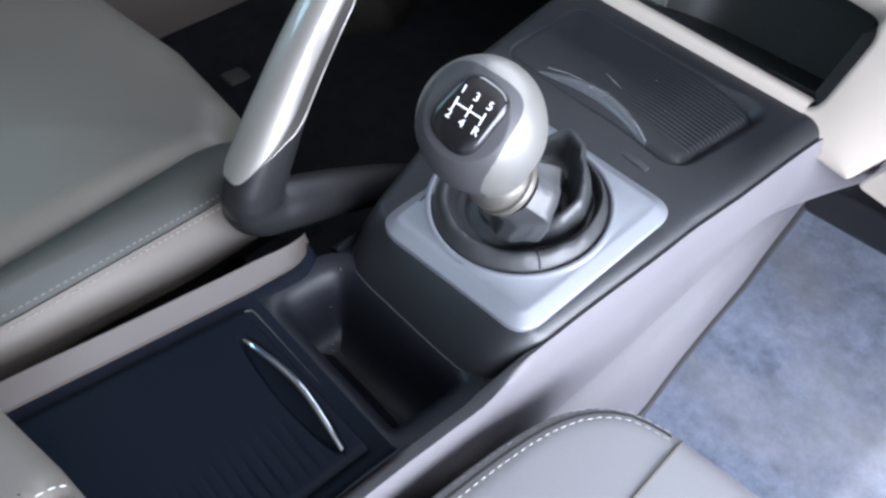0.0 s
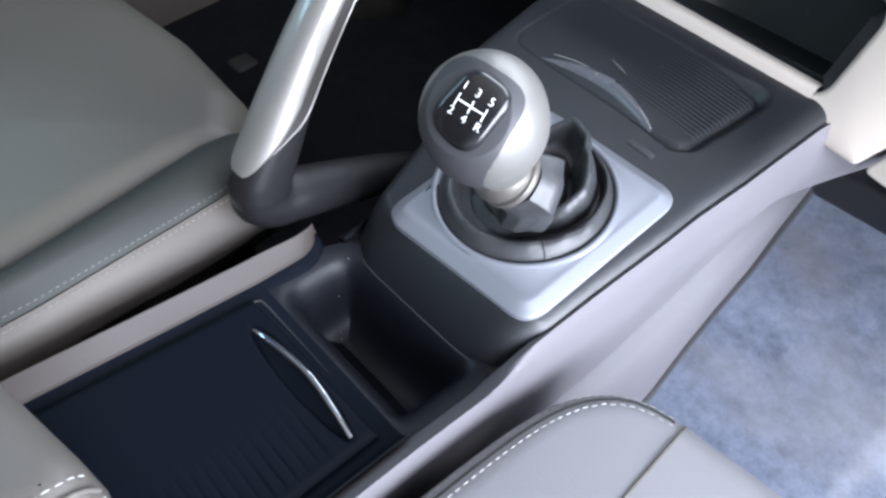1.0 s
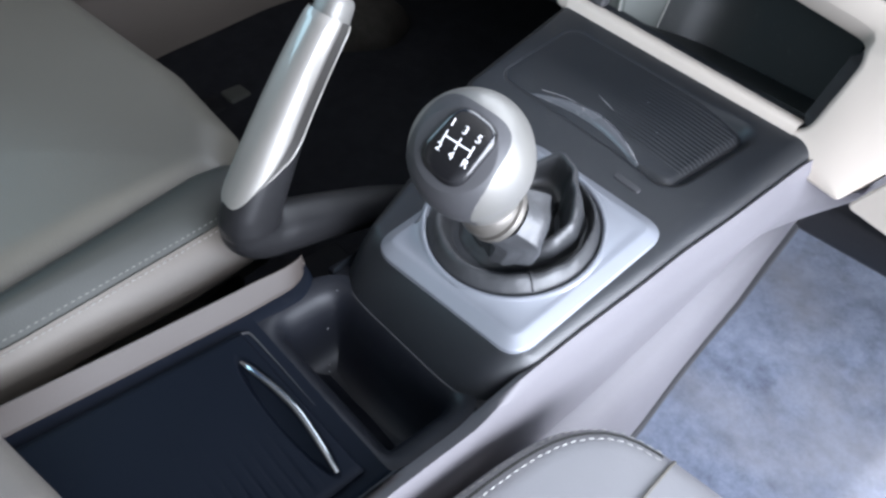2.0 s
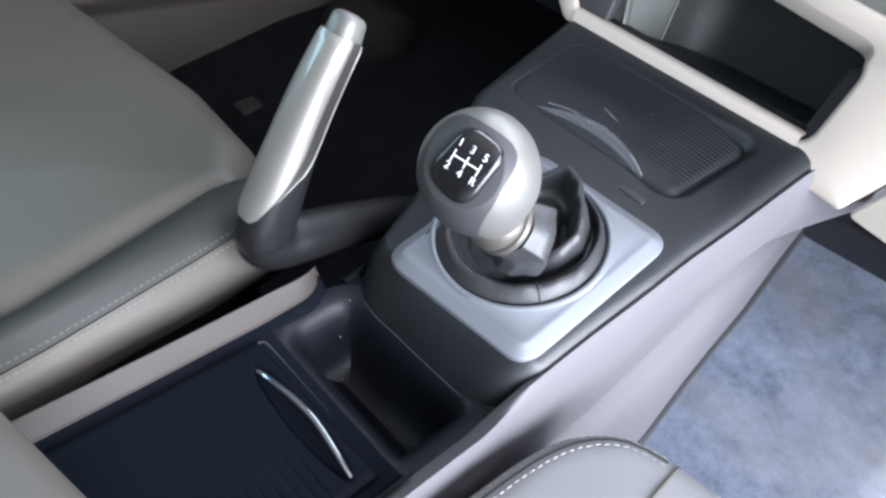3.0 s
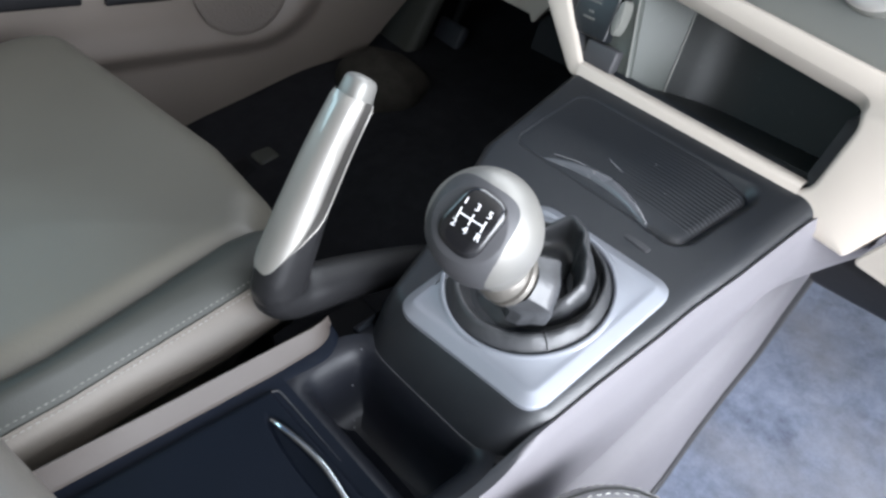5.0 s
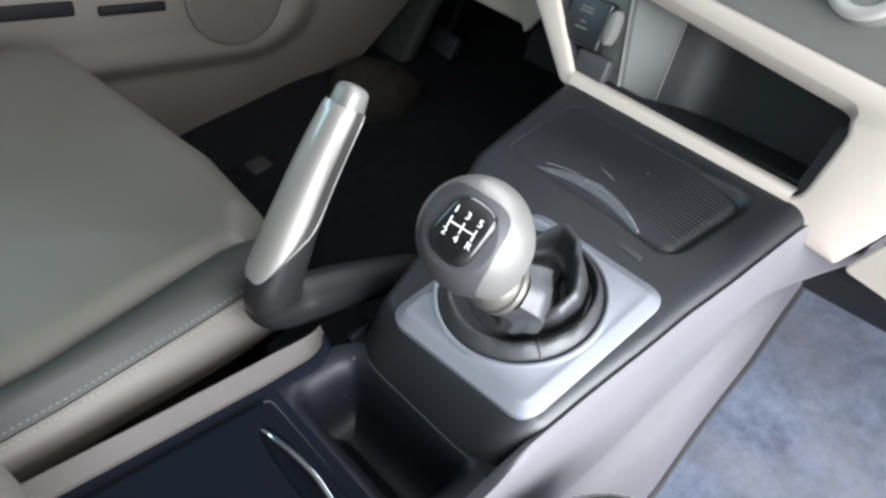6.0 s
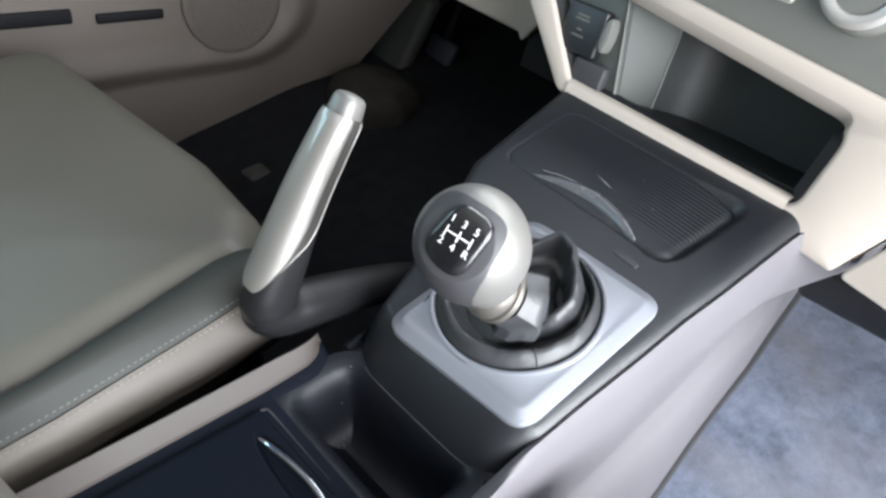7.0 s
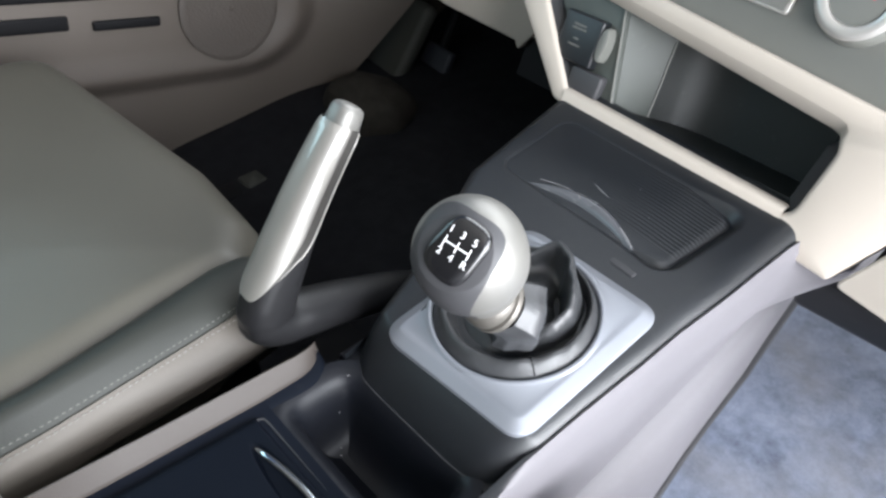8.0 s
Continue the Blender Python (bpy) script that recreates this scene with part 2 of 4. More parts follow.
def tube(path, radii, seg=16, flat=1.0, up=(0, 0, 1), cap=True, bm=None):
    """A rounded bar along a path; flat squeezes it along up."""
    rows, n = [], len(path)
    for i, p in enumerate(path):
        p = Vector(p)
        d = (Vector(path[min(i + 1, n - 1)]) - Vector(path[max(i - 1, 0)])).normalized()
        side = d.cross(Vector(up)).normalized()
        top = side.cross(d)
        r = radii[i] if isinstance(radii, (list, tuple)) else radii
        rows.append([p + side * r * math.cos(a) + top * r * flat * math.sin(a)
                     for a in (2 * math.pi * k / seg for k in range(seg))])
    return grid(rows, bm=bm, wrap=True, cap=cap)


def curve3(pts, n=24):
    """Points along a smooth curve through pts."""
    pts = [Vector(p) for p in pts]
    ext = [2 * pts[0] - pts[1]] + pts + [2 * pts[-1] - pts[-2]]
    out, m = [], len(pts) - 1
    for i in range(n + 1):
        s = i / n * m
        k = min(int(s), m - 1)
        f = s - k
        a, b, c, d = ext[k:k + 4]
        out.append(0.5 * ((2 * b) + (c - a) * f + (2 * a - 5 * b + 4 * c - d) * f * f + (3 * b - a - 3 * c + d) * f ** 3))
    return out


def lerp_table(x, table):
    """Value at x of a table of (x, value) rows, smoothly."""
    if x <= table[0][0]:
        return table[0][1]
    for (x0, y0), (x1, y1) in zip(table, table[1:]):
        if x <= x1:
            f = (x - x0) / (x1 - x0)
            return y0 + (y1 - y0) * f
    return table[-1][1]


def stitches(path, every=0.0052, long=0.0034, r=0.0006, bm=None):
    """Short threads set along a path."""
    bm = bm or bmesh.new()
    path = [Vector(p) for p in path]
    acc, nxt = 0.0, 0.0
    for a, b in zip(path, path[1:]):
        d = (b - a)
        while nxt <= acc + d.length:
            p = a + d.normalized() * (nxt - acc)
            q = p + d.normalized() * long
            m = (p + q) / 2 + Vector((0, 0, r * 0.7))
            tube([p, p.lerp(m, 0.6), m, q.lerp(m, 0.6), q], [r * 0.4, r, r, r, r * 0.4], seg=6, bm=bm)
            nxt += every
        acc += d.length
    return bm


def smooth01(x):
    x = max(0.0, min(1.0, x))
    return x * x * (3 - 2 * x)


# the console's sloping top: u across, v ahead, w off the surface
TOP = pose(0, 0, 0.0115, 9.5)

# ---- setting: floors, shell, ground ----
ground = part("ground", rbox(-60, 60, -60, 60, -0.75, -0.7, 0), M_GROUND)
tagged(ground, "pale concrete ground under the car", "ground", kind="structure")


def floor_profile(dy):
    """The floor's run from the rear up to the bulkhead, as (y, z)."""
    prof = [(-1.3, -0.25), (-0.2, -0.25), (0.1, -0.225), (0.3, -0.20), (0.42, -0.185), (0.5, -0.15), (0.60, -0.06), (0.72, 0.06)]
    return [(p.x, p.y) for p in curve3([(a + dy * smooth01(a / 0.4), b, 0) for a, b in prof], 60)]


def floor_sheet(x0, x1, material_, name, label, dy=0.0):
    rows = []
    for y, z in floor_profile(dy):
        rows.append([(x0 + (x1 - x0) * i / 40, y, z + 0.003 * noise.noise((x0 + (x1 - x0) * i / 40 * 9, y * 9, 3))) for i in range(41)])
    ob = part(name, grid(rows), material_)
    sol = ob.modifiers.new("thick", "SOLIDIFY")
    sol.thickness, sol.offset = 0.02, -1
    return tagged(ob, label, "carpet", kind="structure")


floor_sheet(0.03, 0.82, M_CARPET, "floor_passenger", "blue-grey mottled carpet in the passenger footwell")
floor_sheet(-0.82, -0.03, M_MAT, "floor_driver", "driver footwell carpet, blackened to carry the footwell shade", 0.10)
sill = part("trim", rbox(0.78, 0.86, -1.3, 0.75, -0.4, -0.2, 0.02), M_LIGHT)
tagged(sill, "grey plastic door sill trim", "trim", kind="structure")
roof = part("ceiling", rbox(-0.72, 0.72, -1.3, 0.25, 0.86, 0.92, 0.02), M_HEAD)
tagged(roof, "pale fabric headliner of the car roof", "headliner", kind="structure")
# unseen walls added to keep sky light and reflections out from behind
rear = part("wall_rear", rbox(-0.85, 0.85, -1.36, -1.3, -0.4, 0.90, 0.01), M_BACK)
tagged(rear, "added plain wall shutting off light behind the cabin", "wall", kind="structure")
for side_, x in (("left", -0.74), ("right", 0.74)):
    flank = part("wall_rear_" + side_, rbox(x - 0.02, x + 0.02, -1.3, -0.66, -0.4, 0.86, 0.01), M_BACK)
    tagged(flank, "added plain dark wall blocking light at the rear side", "wall", kind="structure")
bulk = part("wall_front", rbox(-0.85, 0.85, 0.74, 0.8, -0.5, 0.35, 0.01), M_BLACK)
tagged(bulk, "black bulkhead behind the dashboard", "wall", kind="structure")

# ---- centre console ----
console = thing("centre_console", "charcoal and light grey plastic centre console between the seats", "console")


def left_edge(v):
    return lerp_table(v, [(-0.1, -0.068), (-0.06, -0.070), (0.0, -0.088), (0.08, -0.124), (0.2, -0.133)])


def right_edge(v):
    return lerp_table(v, [(-0.1, 0.0618), (-0.07, 0.0655), (-0.05, 0.0671), (-0.02, 0.0698), (0.0, 0.0720), (0.03, 0.0754), (0.06, 0.0780), (0.10, 0.0838), (0.13, 0.0872), (0.166, 0.0915), (0.2, 0.099)])


LID = [Vector((-0.107, 0.094)), Vector((0.0475, 0.0840)), Vector((0.0610, 0.1620)), Vector((-0.103, 0.1745))]


def in_lid(u, v):
    """Signed distance inside the lid's outline (positive inside)."""
    ds = []
    for a, b in zip(LID, LID[1:] + LID[:1]):
        e = (b - a).normalized()
        ds.append(e.x * (v - a.y) - e.y * (u - a.x))
    ds.sort()
    r = 0.014
    if ds[0] < r and ds[1] < r:
        return r - math.hypot(r - ds[0], r - ds[1])
    return ds[0]


def lid_dip(u, v):
    """How deep the lid sits: flush towards the driver, sunk towards the passenger."""
    e = (LID[2] - LID[1]).normalized()
    d = e.x * (v - LID[1].y) - e.y * (u - LID[1].x)
    return 1 - smooth01(d / 0.050)


rows = []
NU, NV = 170, 200
for i in range(NV + 1):
    k = i / NV
    row = []
    for j in range(NU + 1):
        s = j / NU
        s = 0.5 * s + 0.5 * (0.5 - 0.5 * math.cos(math.pi * s))
        rearv = -0.091 + 0.020 * abs(2 * s - 1) ** 7
        v = rearv + (0.191 - 0.070 * (-0.13 + 0.23 * s + 0.13) - rearv) * (k ** 1.15)
        a, b = left_edge(v), right_edge(v)
        u = a + (b - a) * s
        d, r, drop = (u - a, 0.013, 0.021) if u - a < b - u else (b - u, 0.016, 0.0115)
        side = drop * (1 - math.sqrt(max(0, 1 - (1 - d / r) ** 2))) if d < r else 0.0
        q = (v - rearv) / 0.030
        back = 0.024 * max(0, 1 - q) ** 1.35 if q < 1 else 0.0
        w = -min(0.024, (side ** 5 + back ** 5) ** 0.2)
        w -= (0.0022 + 0.0056 * lid_dip(u, v)) * smooth01((in_lid(u, v) - 0.0005 + 0.004 * lid_dip(u, v)) / (0.0045 + 0.006 * lid_dip(u, v)))
        row.append(TOP @ Vector((u, v, w)))
    rows.append(row)
bead = [Vector(q) for q in rows[0][20:-6]]
part("shift_surround", grid(rows), M_DARK, console, "charcoal grained plastic surround", sharp=60)
# glint along the surround's lower edge, put in as a grey tube
part("edge_glint_bead", tube(bead, 0.0005, 6), M_GRIP, console, "thin grey line painting the glint on the surround edge")

# ribbed sliding lid ahead of the lever
rows = []
for i in range(301):
    t = i / 300
    row = []
    for j in range(61):
        s = j / 60
        p = LID[0].lerp(LID[1], s).lerp(LID[3].lerp(LID[2], s), t)
        c = sum(LID, Vector((0, 0))) / 4
        p = c + (p - c) * 0.985
        rib = 0.00040 * (0.5 + 0.5 * math.cos(2 * math.pi * t * 25)) * smooth01((t - 0.2) / 0.02) * smooth01((0.97 - t) / 0.02) * smooth01((s - 0.35) / 0.5) * smooth01((0.97 - s) / 0.02)
        dip = lid_dip(p.x, p.y)
        roll = (0.0005 + 0.0045 * dip) * smooth01(1 - (in_lid(p.x, p.y) - 0.0012) / (0.0020 + 0.0075 * dip))
        row.append(TOP @ Vector((p.x, p.y, -0.0004 - 0.0030 * dip + rib - roll)))
    rows.append(row)
lid = part("storage_lid", grid(rows), M_DARK, console, "ribbed charcoal sliding lid with scuffs", sharp=60)


def crescent(a, b, bulge, width, height, z, m, n=30):
    """A crescent ridge from a to b, bowed ahead."""
    a, b = Vector(a), Vector(b)
    ax = (b - a).normalized()
    side = Vector((-ax.y, ax.x))
    rows = []
    for i in range(n + 1):
        s = i / n
        mid = a.lerp(b, s) + side * bulge * math.sin(math.pi * s)
        wd = width * math.sin(math.pi * (0.04 + 0.92 * s)) ** 0.7
        row = []
        for k in range(9):
            g = k / 8
            h = height * math.sin(math.pi * g) ** 0.8 * math.sin(math.pi * (0.04 + 0.92 * s)) ** 0.6
            q = mid + side * wd * (g - 0.5)
            row.append(m @ Vector((q.x, q.y, z + h - 0.0004)))
        rows.append(row)
    return grid(rows)


part("pull_handle", crescent((-0.074, 0.0955), (0.021, 0.0885), 0.012, 0.013, 0.0050, -0.0012, TOP), M_PULL, lid, "worn dark curved finger pull")
# worn edge of the pull, its highlight painted in with a pale line
worn = curve3([(-0.0698, 0.1030, 0), (-0.0499, 0.1077, 0), (-0.0192, 0.1069, 0), (0.004, 0.0990, 0), (0.0195, 0.0900, 0)], 40)
part("worn_glint_edge", tube([TOP @ Vector((p.x, p.y - 0.0012, 0.0010)) for p in worn], [0.0003 + 0.0008 * (k / 40) ** 2 * (1 if k < 38 else 0.4) for k in range(41)], 8), M_SCUFF, lid, "pale worn edge and painted glint of the finger pull")
slit = rounded([(0.0155, 0.0705), (0.0350, 0.0685), (0.0353, 0.0732), (0.0158, 0.0752)], 0.002)
part("lock_slot", moved(slab(slit, -0.002, 0.0008, 0.0005), TOP), M_GRIP, console, "small grey plastic release slot")
scr = tube([TOP @ Vector((-0.0383, 0.1245, -0.0006)), TOP @ Vector((-0.028, 0.1210, -0.0004)), TOP @ Vector((-0.0162, 0.1171, -0.0009))], [0.0003, 0.0005, 0.0002], 6)
part("scratch", scr, M_SCUFF, lid, "pale scratch mark")

for u, v, r in ((-0.0094, 0.140, 0.0006), (-0.100, 0.1750, 0.0008), (0.012, 0.120, 0.0004)):
    part("speck", tube([TOP @ Vector((u - r, v, -0.0009)), TOP @ Vector((u, v, -0.0003)), TOP @ Vector((u + r, v + r, -0.0009))], [0.0002, r * 0.7, 0.0002], 6), M_SCUFF, lid, "pale dust speck")

for x, y, z in ((-0.0560, -0.0905, -0.0262), (-0.0300, -0.1180, -0.0560), (-0.0480, -0.1050, -0.0430), (-0.0441, -0.1092, -0.0735)):
    part("dust_speck", tube([(x - 0.0006, y, z), (x, y, z + 0.0003), (x + 0.0006, y + 0.0004, z)], [0.0001, 0.0004, 0.0001], 6), M_SCUFF, console, "pale dust speck")

# silver plate round the boot
corners = [(-0.0515, -0.0685), (0.0592, -0.0635), (0.0660, 0.0568), (-0.0460, 0.0605)]


outline = rounded(corners, [0.015, 0.016, 0.015, 0.018], 8)
hole_c = Vector((-0.0005, -0.0015))
rows = []


def ring_at(r, w):
    pts = []
    for p in outline:
        d = (p - hole_c).normalized()
        pts.append(Vector((hole_c.x + d.x * r, hole_c.y + d.y * r, w)))
    return pts


def dense(pts, n=4):
    out = []
    for a, b in zip(pts, pts[1:] + pts[:1]):
        m = max(1, int((b - a).length / 0.0035))
        out += [a.lerp(b, k / m) for k in range(m)]
    return out


outline = dense(outline)
levels = [(0.0, -0.003), (0.0, 0.0006), (0.0004, 0.0012), (0.0011, 0.0016), (0.0066, 0.0046), (0.0074, 0.0050), (0.0084, 0.0052), (0.0100, 0.0053)]
for d, w in levels:
    rows.append([TOP @ Vector((p.x, p.y, w)) for p in shrink(outline, d)])
for r, w in [(0.0548, 0.0054), (0.0539, 0.0064), (0.0526, 0.0069), (0.0514, 0.0066), (0.0506, 0.0050), (0.0502, 0.0020), (0.0500, -0.004)]:
    rows.append([TOP @ p for p in ring_at(r, w)])
part("shift_bezel", grid(rows, wrap=True), M_SILVER, console, "satin silver painted plate round the boot", sharp=50)

# rear well, tray cover and rails


def rail_in(y):
    return lerp_table(y, [(-0.45, -0.096), (-0.2633, -0.0790), (-0.2092, -0.0740), (-0.1423, -0.0685), (-0.075, -0.067)])


def rail_out(y):
    return lerp_table(y, [(-0.45, -0.1135), (-0.2626, -0.0965), (-0.1993, -0.0905), (-0.1307, -0.0852), (-0.0995, -0.080)])


def rrail_in(y):
    return lerp_table(y, [(-0.45, 0.0490), (-0.174, 0.0546), (-0.146, 0.0556), (-0.114, 0.0575), (-0.08, 0.0600)])


# tray shelf round the sliding cover, with the open well ahead of it
rows = []
ys = [-0.45 + 0.31 * i / 40 for i in range(41)]
rows = [[(rail_in(y) - 0.006, y, -0.0212), (rail_in(y) - 0.0010, y, -0.0220), (rail_in(y) + 0.003, y, -0.0245), (0.0, y, -0.0245),
         (rrail_in(y) - 0.006, y, -0.0245), (rrail_in(y) - 0.002, y, -0.022), (rrail_in(y) + 0.001, y, -0.015)] for y in ys]
part("tray_frame", grid(rows), M_TRAY, console, "blue-black plastic frame of the sliding tray")
foot_strip = []
for k in range(25):
    y = -0.1402 + 0.0455 * math.sin(math.pi / 2 * k / 24)
    f = max(0.0, (y + 0.1150) / 0.0205)
    x = rail_in(y) - 0.0145 * (1 - math.sqrt(max(0.0, 1 - f * f)))
    foot_strip.append([(x - 0.006, y, -0.0212), (x - 0.0010, y, -0.0220), (x + 0.003, y, -0.0245), (x + 0.0045, y, -0.0290)])
part("rail_foot", grid(foot_strip), M_TRAY, console, "black strip along the foot of the rail")
# lit rim of the tray frame, painted as a paler line
edge = [(rail_in(y) + 0.0050, y, -0.0240) for y in ys if y < -0.155]
edge += curve3([(-0.0642, -0.1520, -0.0240), (-0.0625, -0.1478, -0.0240), (-0.0590, -0.1465, -0.0240), (-0.040, -0.1462, -0.0240), (0.0, -0.1460, -0.0240)], 20)
part("tray_lit_edge", tube(edge, [min(0.0006, 0.0001 + 0.00005 * (len(edge) - 1 - k)) for k in range(len(edge))], 8), M_GRIP, console, "thin grey line painting the lit edge of the tray frame")
TRAY = [Vector((-0.0645, -0.1505)), Vector((0.0450, -0.1490)), Vector((0.0400, -0.45)), Vector((-0.0905, -0.45))]
rows = []
for i in range(401):
    t = i / 400
    row = []
    for j in range(41):
        s = j / 40
        p = TRAY[0].lerp(TRAY[1], s).lerp(TRAY[3].lerp(TRAY[2], s), t)
        rib = -0.00085 * max(0, math.cos(2 * math.pi * (t * 0.297 - 0.012) / 0.0058)) ** 3 * smooth01((s - 0.48) / 0.36) if t > 0.06 and s < 0.93 else 0.0
        # finger hollow beside the pull
        hx, hy = (s - 0.55) / 0.41, (p.y + 0.1608) / 0.0066
        hollow = -0.0055 * max(0, 1 - hx * hx - hy * hy) ** 0.6
        roll = -0.002 * max(0, 1 - min(min(s, 1 - s) * 0.11, t * 0.297) / 0.002) ** 2
        row.append(Vector((p.x, p.y, -0.0212 + rib + hollow + roll)))
    rows.append(row)
cover = part("tray_cover", grid(rows), M_TRAY, console, "blue-black ribbed sliding tray cover", sharp=60)
pts = curve3([(-0.0455, -0.1612, -0.0214), (-0.0360, -0.1598, -0.0196), (-0.0180, -0.1572, -0.0186), (0.0, -0.1560, -0.0184), (0.0200, -0.1578, -0.0188), (0.0380, -0.1600, -0.0214)], 28)
part("chrome_pull", tube(pts, [0.0008 + 0.0016 * math.sin(math.pi * (0.03 + 0.90 * i / 28)) ** 0.5 for i in range(29)], 14), M_CHROME, cover, "bright chrome curved finger pull")

# well: floor and walls
WX0, WX1, WY0, WY1, WZ = -0.067, 0.0535, -0.1405, -0.0800, -0.078
rim = rounded([(WX0, WY0), (WX1 - 0.004, WY0), (WX1, WY1), (WX0, WY1)], [0.022, 0.014, 0.018, 0.026], 8)
rim = dense(rim)
rows = []
for d, z in [(-0.006, -0.0250), (-0.003, -0.0250), (0.0, -0.0254), (0.0030, -0.0266), (0.0058, -0.0290), (0.0085, -0.0330), (0.0108, -0.0390), (0.0125, -0.047), (0.0140, -0.056), (0.0160, -0.064), (0.0192, -0.0705), (0.0235, -0.0748), (0.0280, -0.0765)]:
    rows.append([(p.x, p.y, z) for p in shrink(rim, d)])
mid_floor = sum(rim, Vector((0, 0))) / len(rim)
last = [Vector(q) for q in rows[-1]]
for f in (0.3, 0.6, 0.9, 0.999):
    rows.append([q.lerp(Vector((mid_floor.x, mid_floor.y, -0.0775)), f) for q in last])
bm = grid(rows, wrap=True)
part("well_apron", rbox(-0.075, 0.060, -0.0835, -0.060, -0.034, -0.0268, 0.001), M_WELL, console, "charcoal shelf under the surround")
part("cup_well", bm, M_WELL, console, "deep charcoal open storage well", sharp=50)

# taupe rail on the driver's side
rows = []
RAIL_END, RAIL_ROUND = -0.0965, 0.020
for i in range(81):
    k = i / 80
    y = -0.45 + (0.45 + RAIL_END) * (k * 1.12 if k < 0.85 else 0.952 + 0.048 * math.sin(math.pi / 2 * (k - 0.85) / 0.15))
    f = max(0.0, (y - RAIL_END + RAIL_ROUND) / RAIL_ROUND)
    a, b = rail_out(y), rail_in(y) - 0.0030
    drop = 0.0016 * max(0.0, (y - RAIL_END + 0.004) / 0.004) ** 2
    b2 = b - 0.0135 * (1 - math.sqrt(max(0.0, 1 - f * f)))
    m = a + (b2 - a) * 0.42
    rows.append([(a - 0.003, y, -0.12), (a - 0.0018, y, -0.028 - drop), (a - 0.0009, y, -0.0205 - drop), (a + 0.0004, y, -0.0172 - drop), (a + 0.0018, y, -0.0150 - drop),
                 (m - 0.0006, y, -0.0094 - drop), (m + 0.0001, y, -0.0093 - drop), (m + 0.0007, y, -0.0101 - drop), (b2 - 0.0008, y, -0.0188 - drop * 0.5), (b2, y, -0.0205), (b2, y, -0.03)])
bm = grid(rows)
bm.verts.ensure_lookup_table()
bm.faces.new([v for v in bm.verts][-11:])
part("side_rail", bm, M_TAUPE, console, "taupe grey plastic rail on the driver side", sharp=60)

# left skin of the console under the surround
rows = []
for i in range(41):
    v = -0.088 + i / 40 * 0.29
    p = TOP @ Vector((left_edge(v) + 0.0008, v, -0.019))
    rows.append([(p.x, p.y, p.z), (p.x - 0.002, p.y, p.z - 0.05), (p.x - 0.006, p.y, -0.26)])
part("side_skin", grid(rows), M_DARK, console, "charcoal lower console side")

PANEL_FOOT = [(-0.45, 0.060), (-0.16, 0.072), (-0.06, 0.089), (0.05, 0.0955), (0.09, 0.0940), (0.146, 0.0888), (0.195, 0.0858), (0.25, 0.0835), (0.31, 0.0778), (0.38, 0.0722), (0.5, 0.068)]
# light grey panel on the passenger's side, from the rear rail to the dash
rows = []
for i in range(121):
    y = -0.45 + i / 120 * 0.86
    yv = min(y, 0.197)
    v = yv / math.cos(radians(9.5)) + 0.003
    f = smooth01((y + 0.105) / 0.045)
    p = TOP @ Vector((right_edge(v) - 0.0012, v, -0.0072))
    xin = (1 - f) * rrail_in(y) + f * p.x
    ztop = (1 - f) * -0.0150 + f * p.z
    r = 1 - f
    xo = r * (rrail_in(y) + 0.0112) + f * (p.x + 0.0022)
    g = smooth01((y - 0.155) / 0.075)
    out = 0.026 * g
    low = lerp_table(y, PANEL_FOOT)
    mid = lerp_table(y, [(-0.45, 0.053), (-0.16, 0.0625), (-0.06, 0.0725), (0.0, 0.0765), (0.15, 0.0795), (0.25, 0.0775), (0.5, 0.066)])
    vz = max(-0.105, min(-0.078, -0.0995 + 0.08 * y))
    rows.append([(xin - 0.003, y, ztop - 0.014 * r - 0.004 * f), (xin - 0.0003, y, ztop - 0.001 - 0.0085 * r), (xin + 0.0007 - 0.0001 * r, y, ztop - 0.0002 - 0.0070 * r), (xin * 0.72 + xo * 0.28 + 0.0003 * f, y, ztop + 0.0003 - 0.0046 * r), ((xin + xo) / 2 + 0.0005 * f, y, ztop + 0.0004 - 0.0018 * r),
                 (xo - 0.0002 * r, y, ztop - 0.0014 + 0.0060 * r), (xo + 0.0014 - 0.0012 * r + 0.0006 * f + 0.45 * out, y, ztop - 0.006 + 0.0070 * r), (xo - 0.0020 * r + 0.0026 * f + 0.85 * out, y, ztop - 0.015),
                 (xo - 0.0030 + 0.0072 * f + out, y, ztop - 0.028), (xo - 0.0022 + 0.0067 * f + out * 0.95, y, ztop - 0.040), (min(xo + 0.0000 + 0.006 * f, mid) + out * 0.30, y, -0.056), (mid - 0.0005, y, min(-0.066, vz + 0.012)),
                 (mid - 0.0024, y, vz), (mid + 0.0034, y, vz - 0.0042), (mid * 0.75 + low * 0.25 + 0.0055, y, vz - 0.012), (mid * 0.4 + low * 0.6 + 0.0040, y, -0.130),
                 (low + 0.0002, y, -0.165), (low, y, -0.21), (low, y, -0.27)])
bm = grid(rows)
part("side_panel", bm, M_LIGHT, console, "light grey plastic panel facing the passenger footwell", sharp=70)

PASSENGER_FLOOR = floor_profile(0.0)
# dark tube added for the shade in the gap along the panel's foot
seam_line = []
for i in range(41):
    y = -0.10 + 0.50 * i / 40
    low = lerp_table(y, PANEL_FOOT)
    seam_line.append((low + 0.0010, y, lerp_table(y, PASSENGER_FLOOR) + 0.0215))
part("foot_gap_shade", tube(seam_line, [0.0030 + 0.0018 * smooth01((k - 22) / 14) for k in range(41)], 8), M_GRIP, console, "dark grey line painting the shaded gap between panel and carpet")

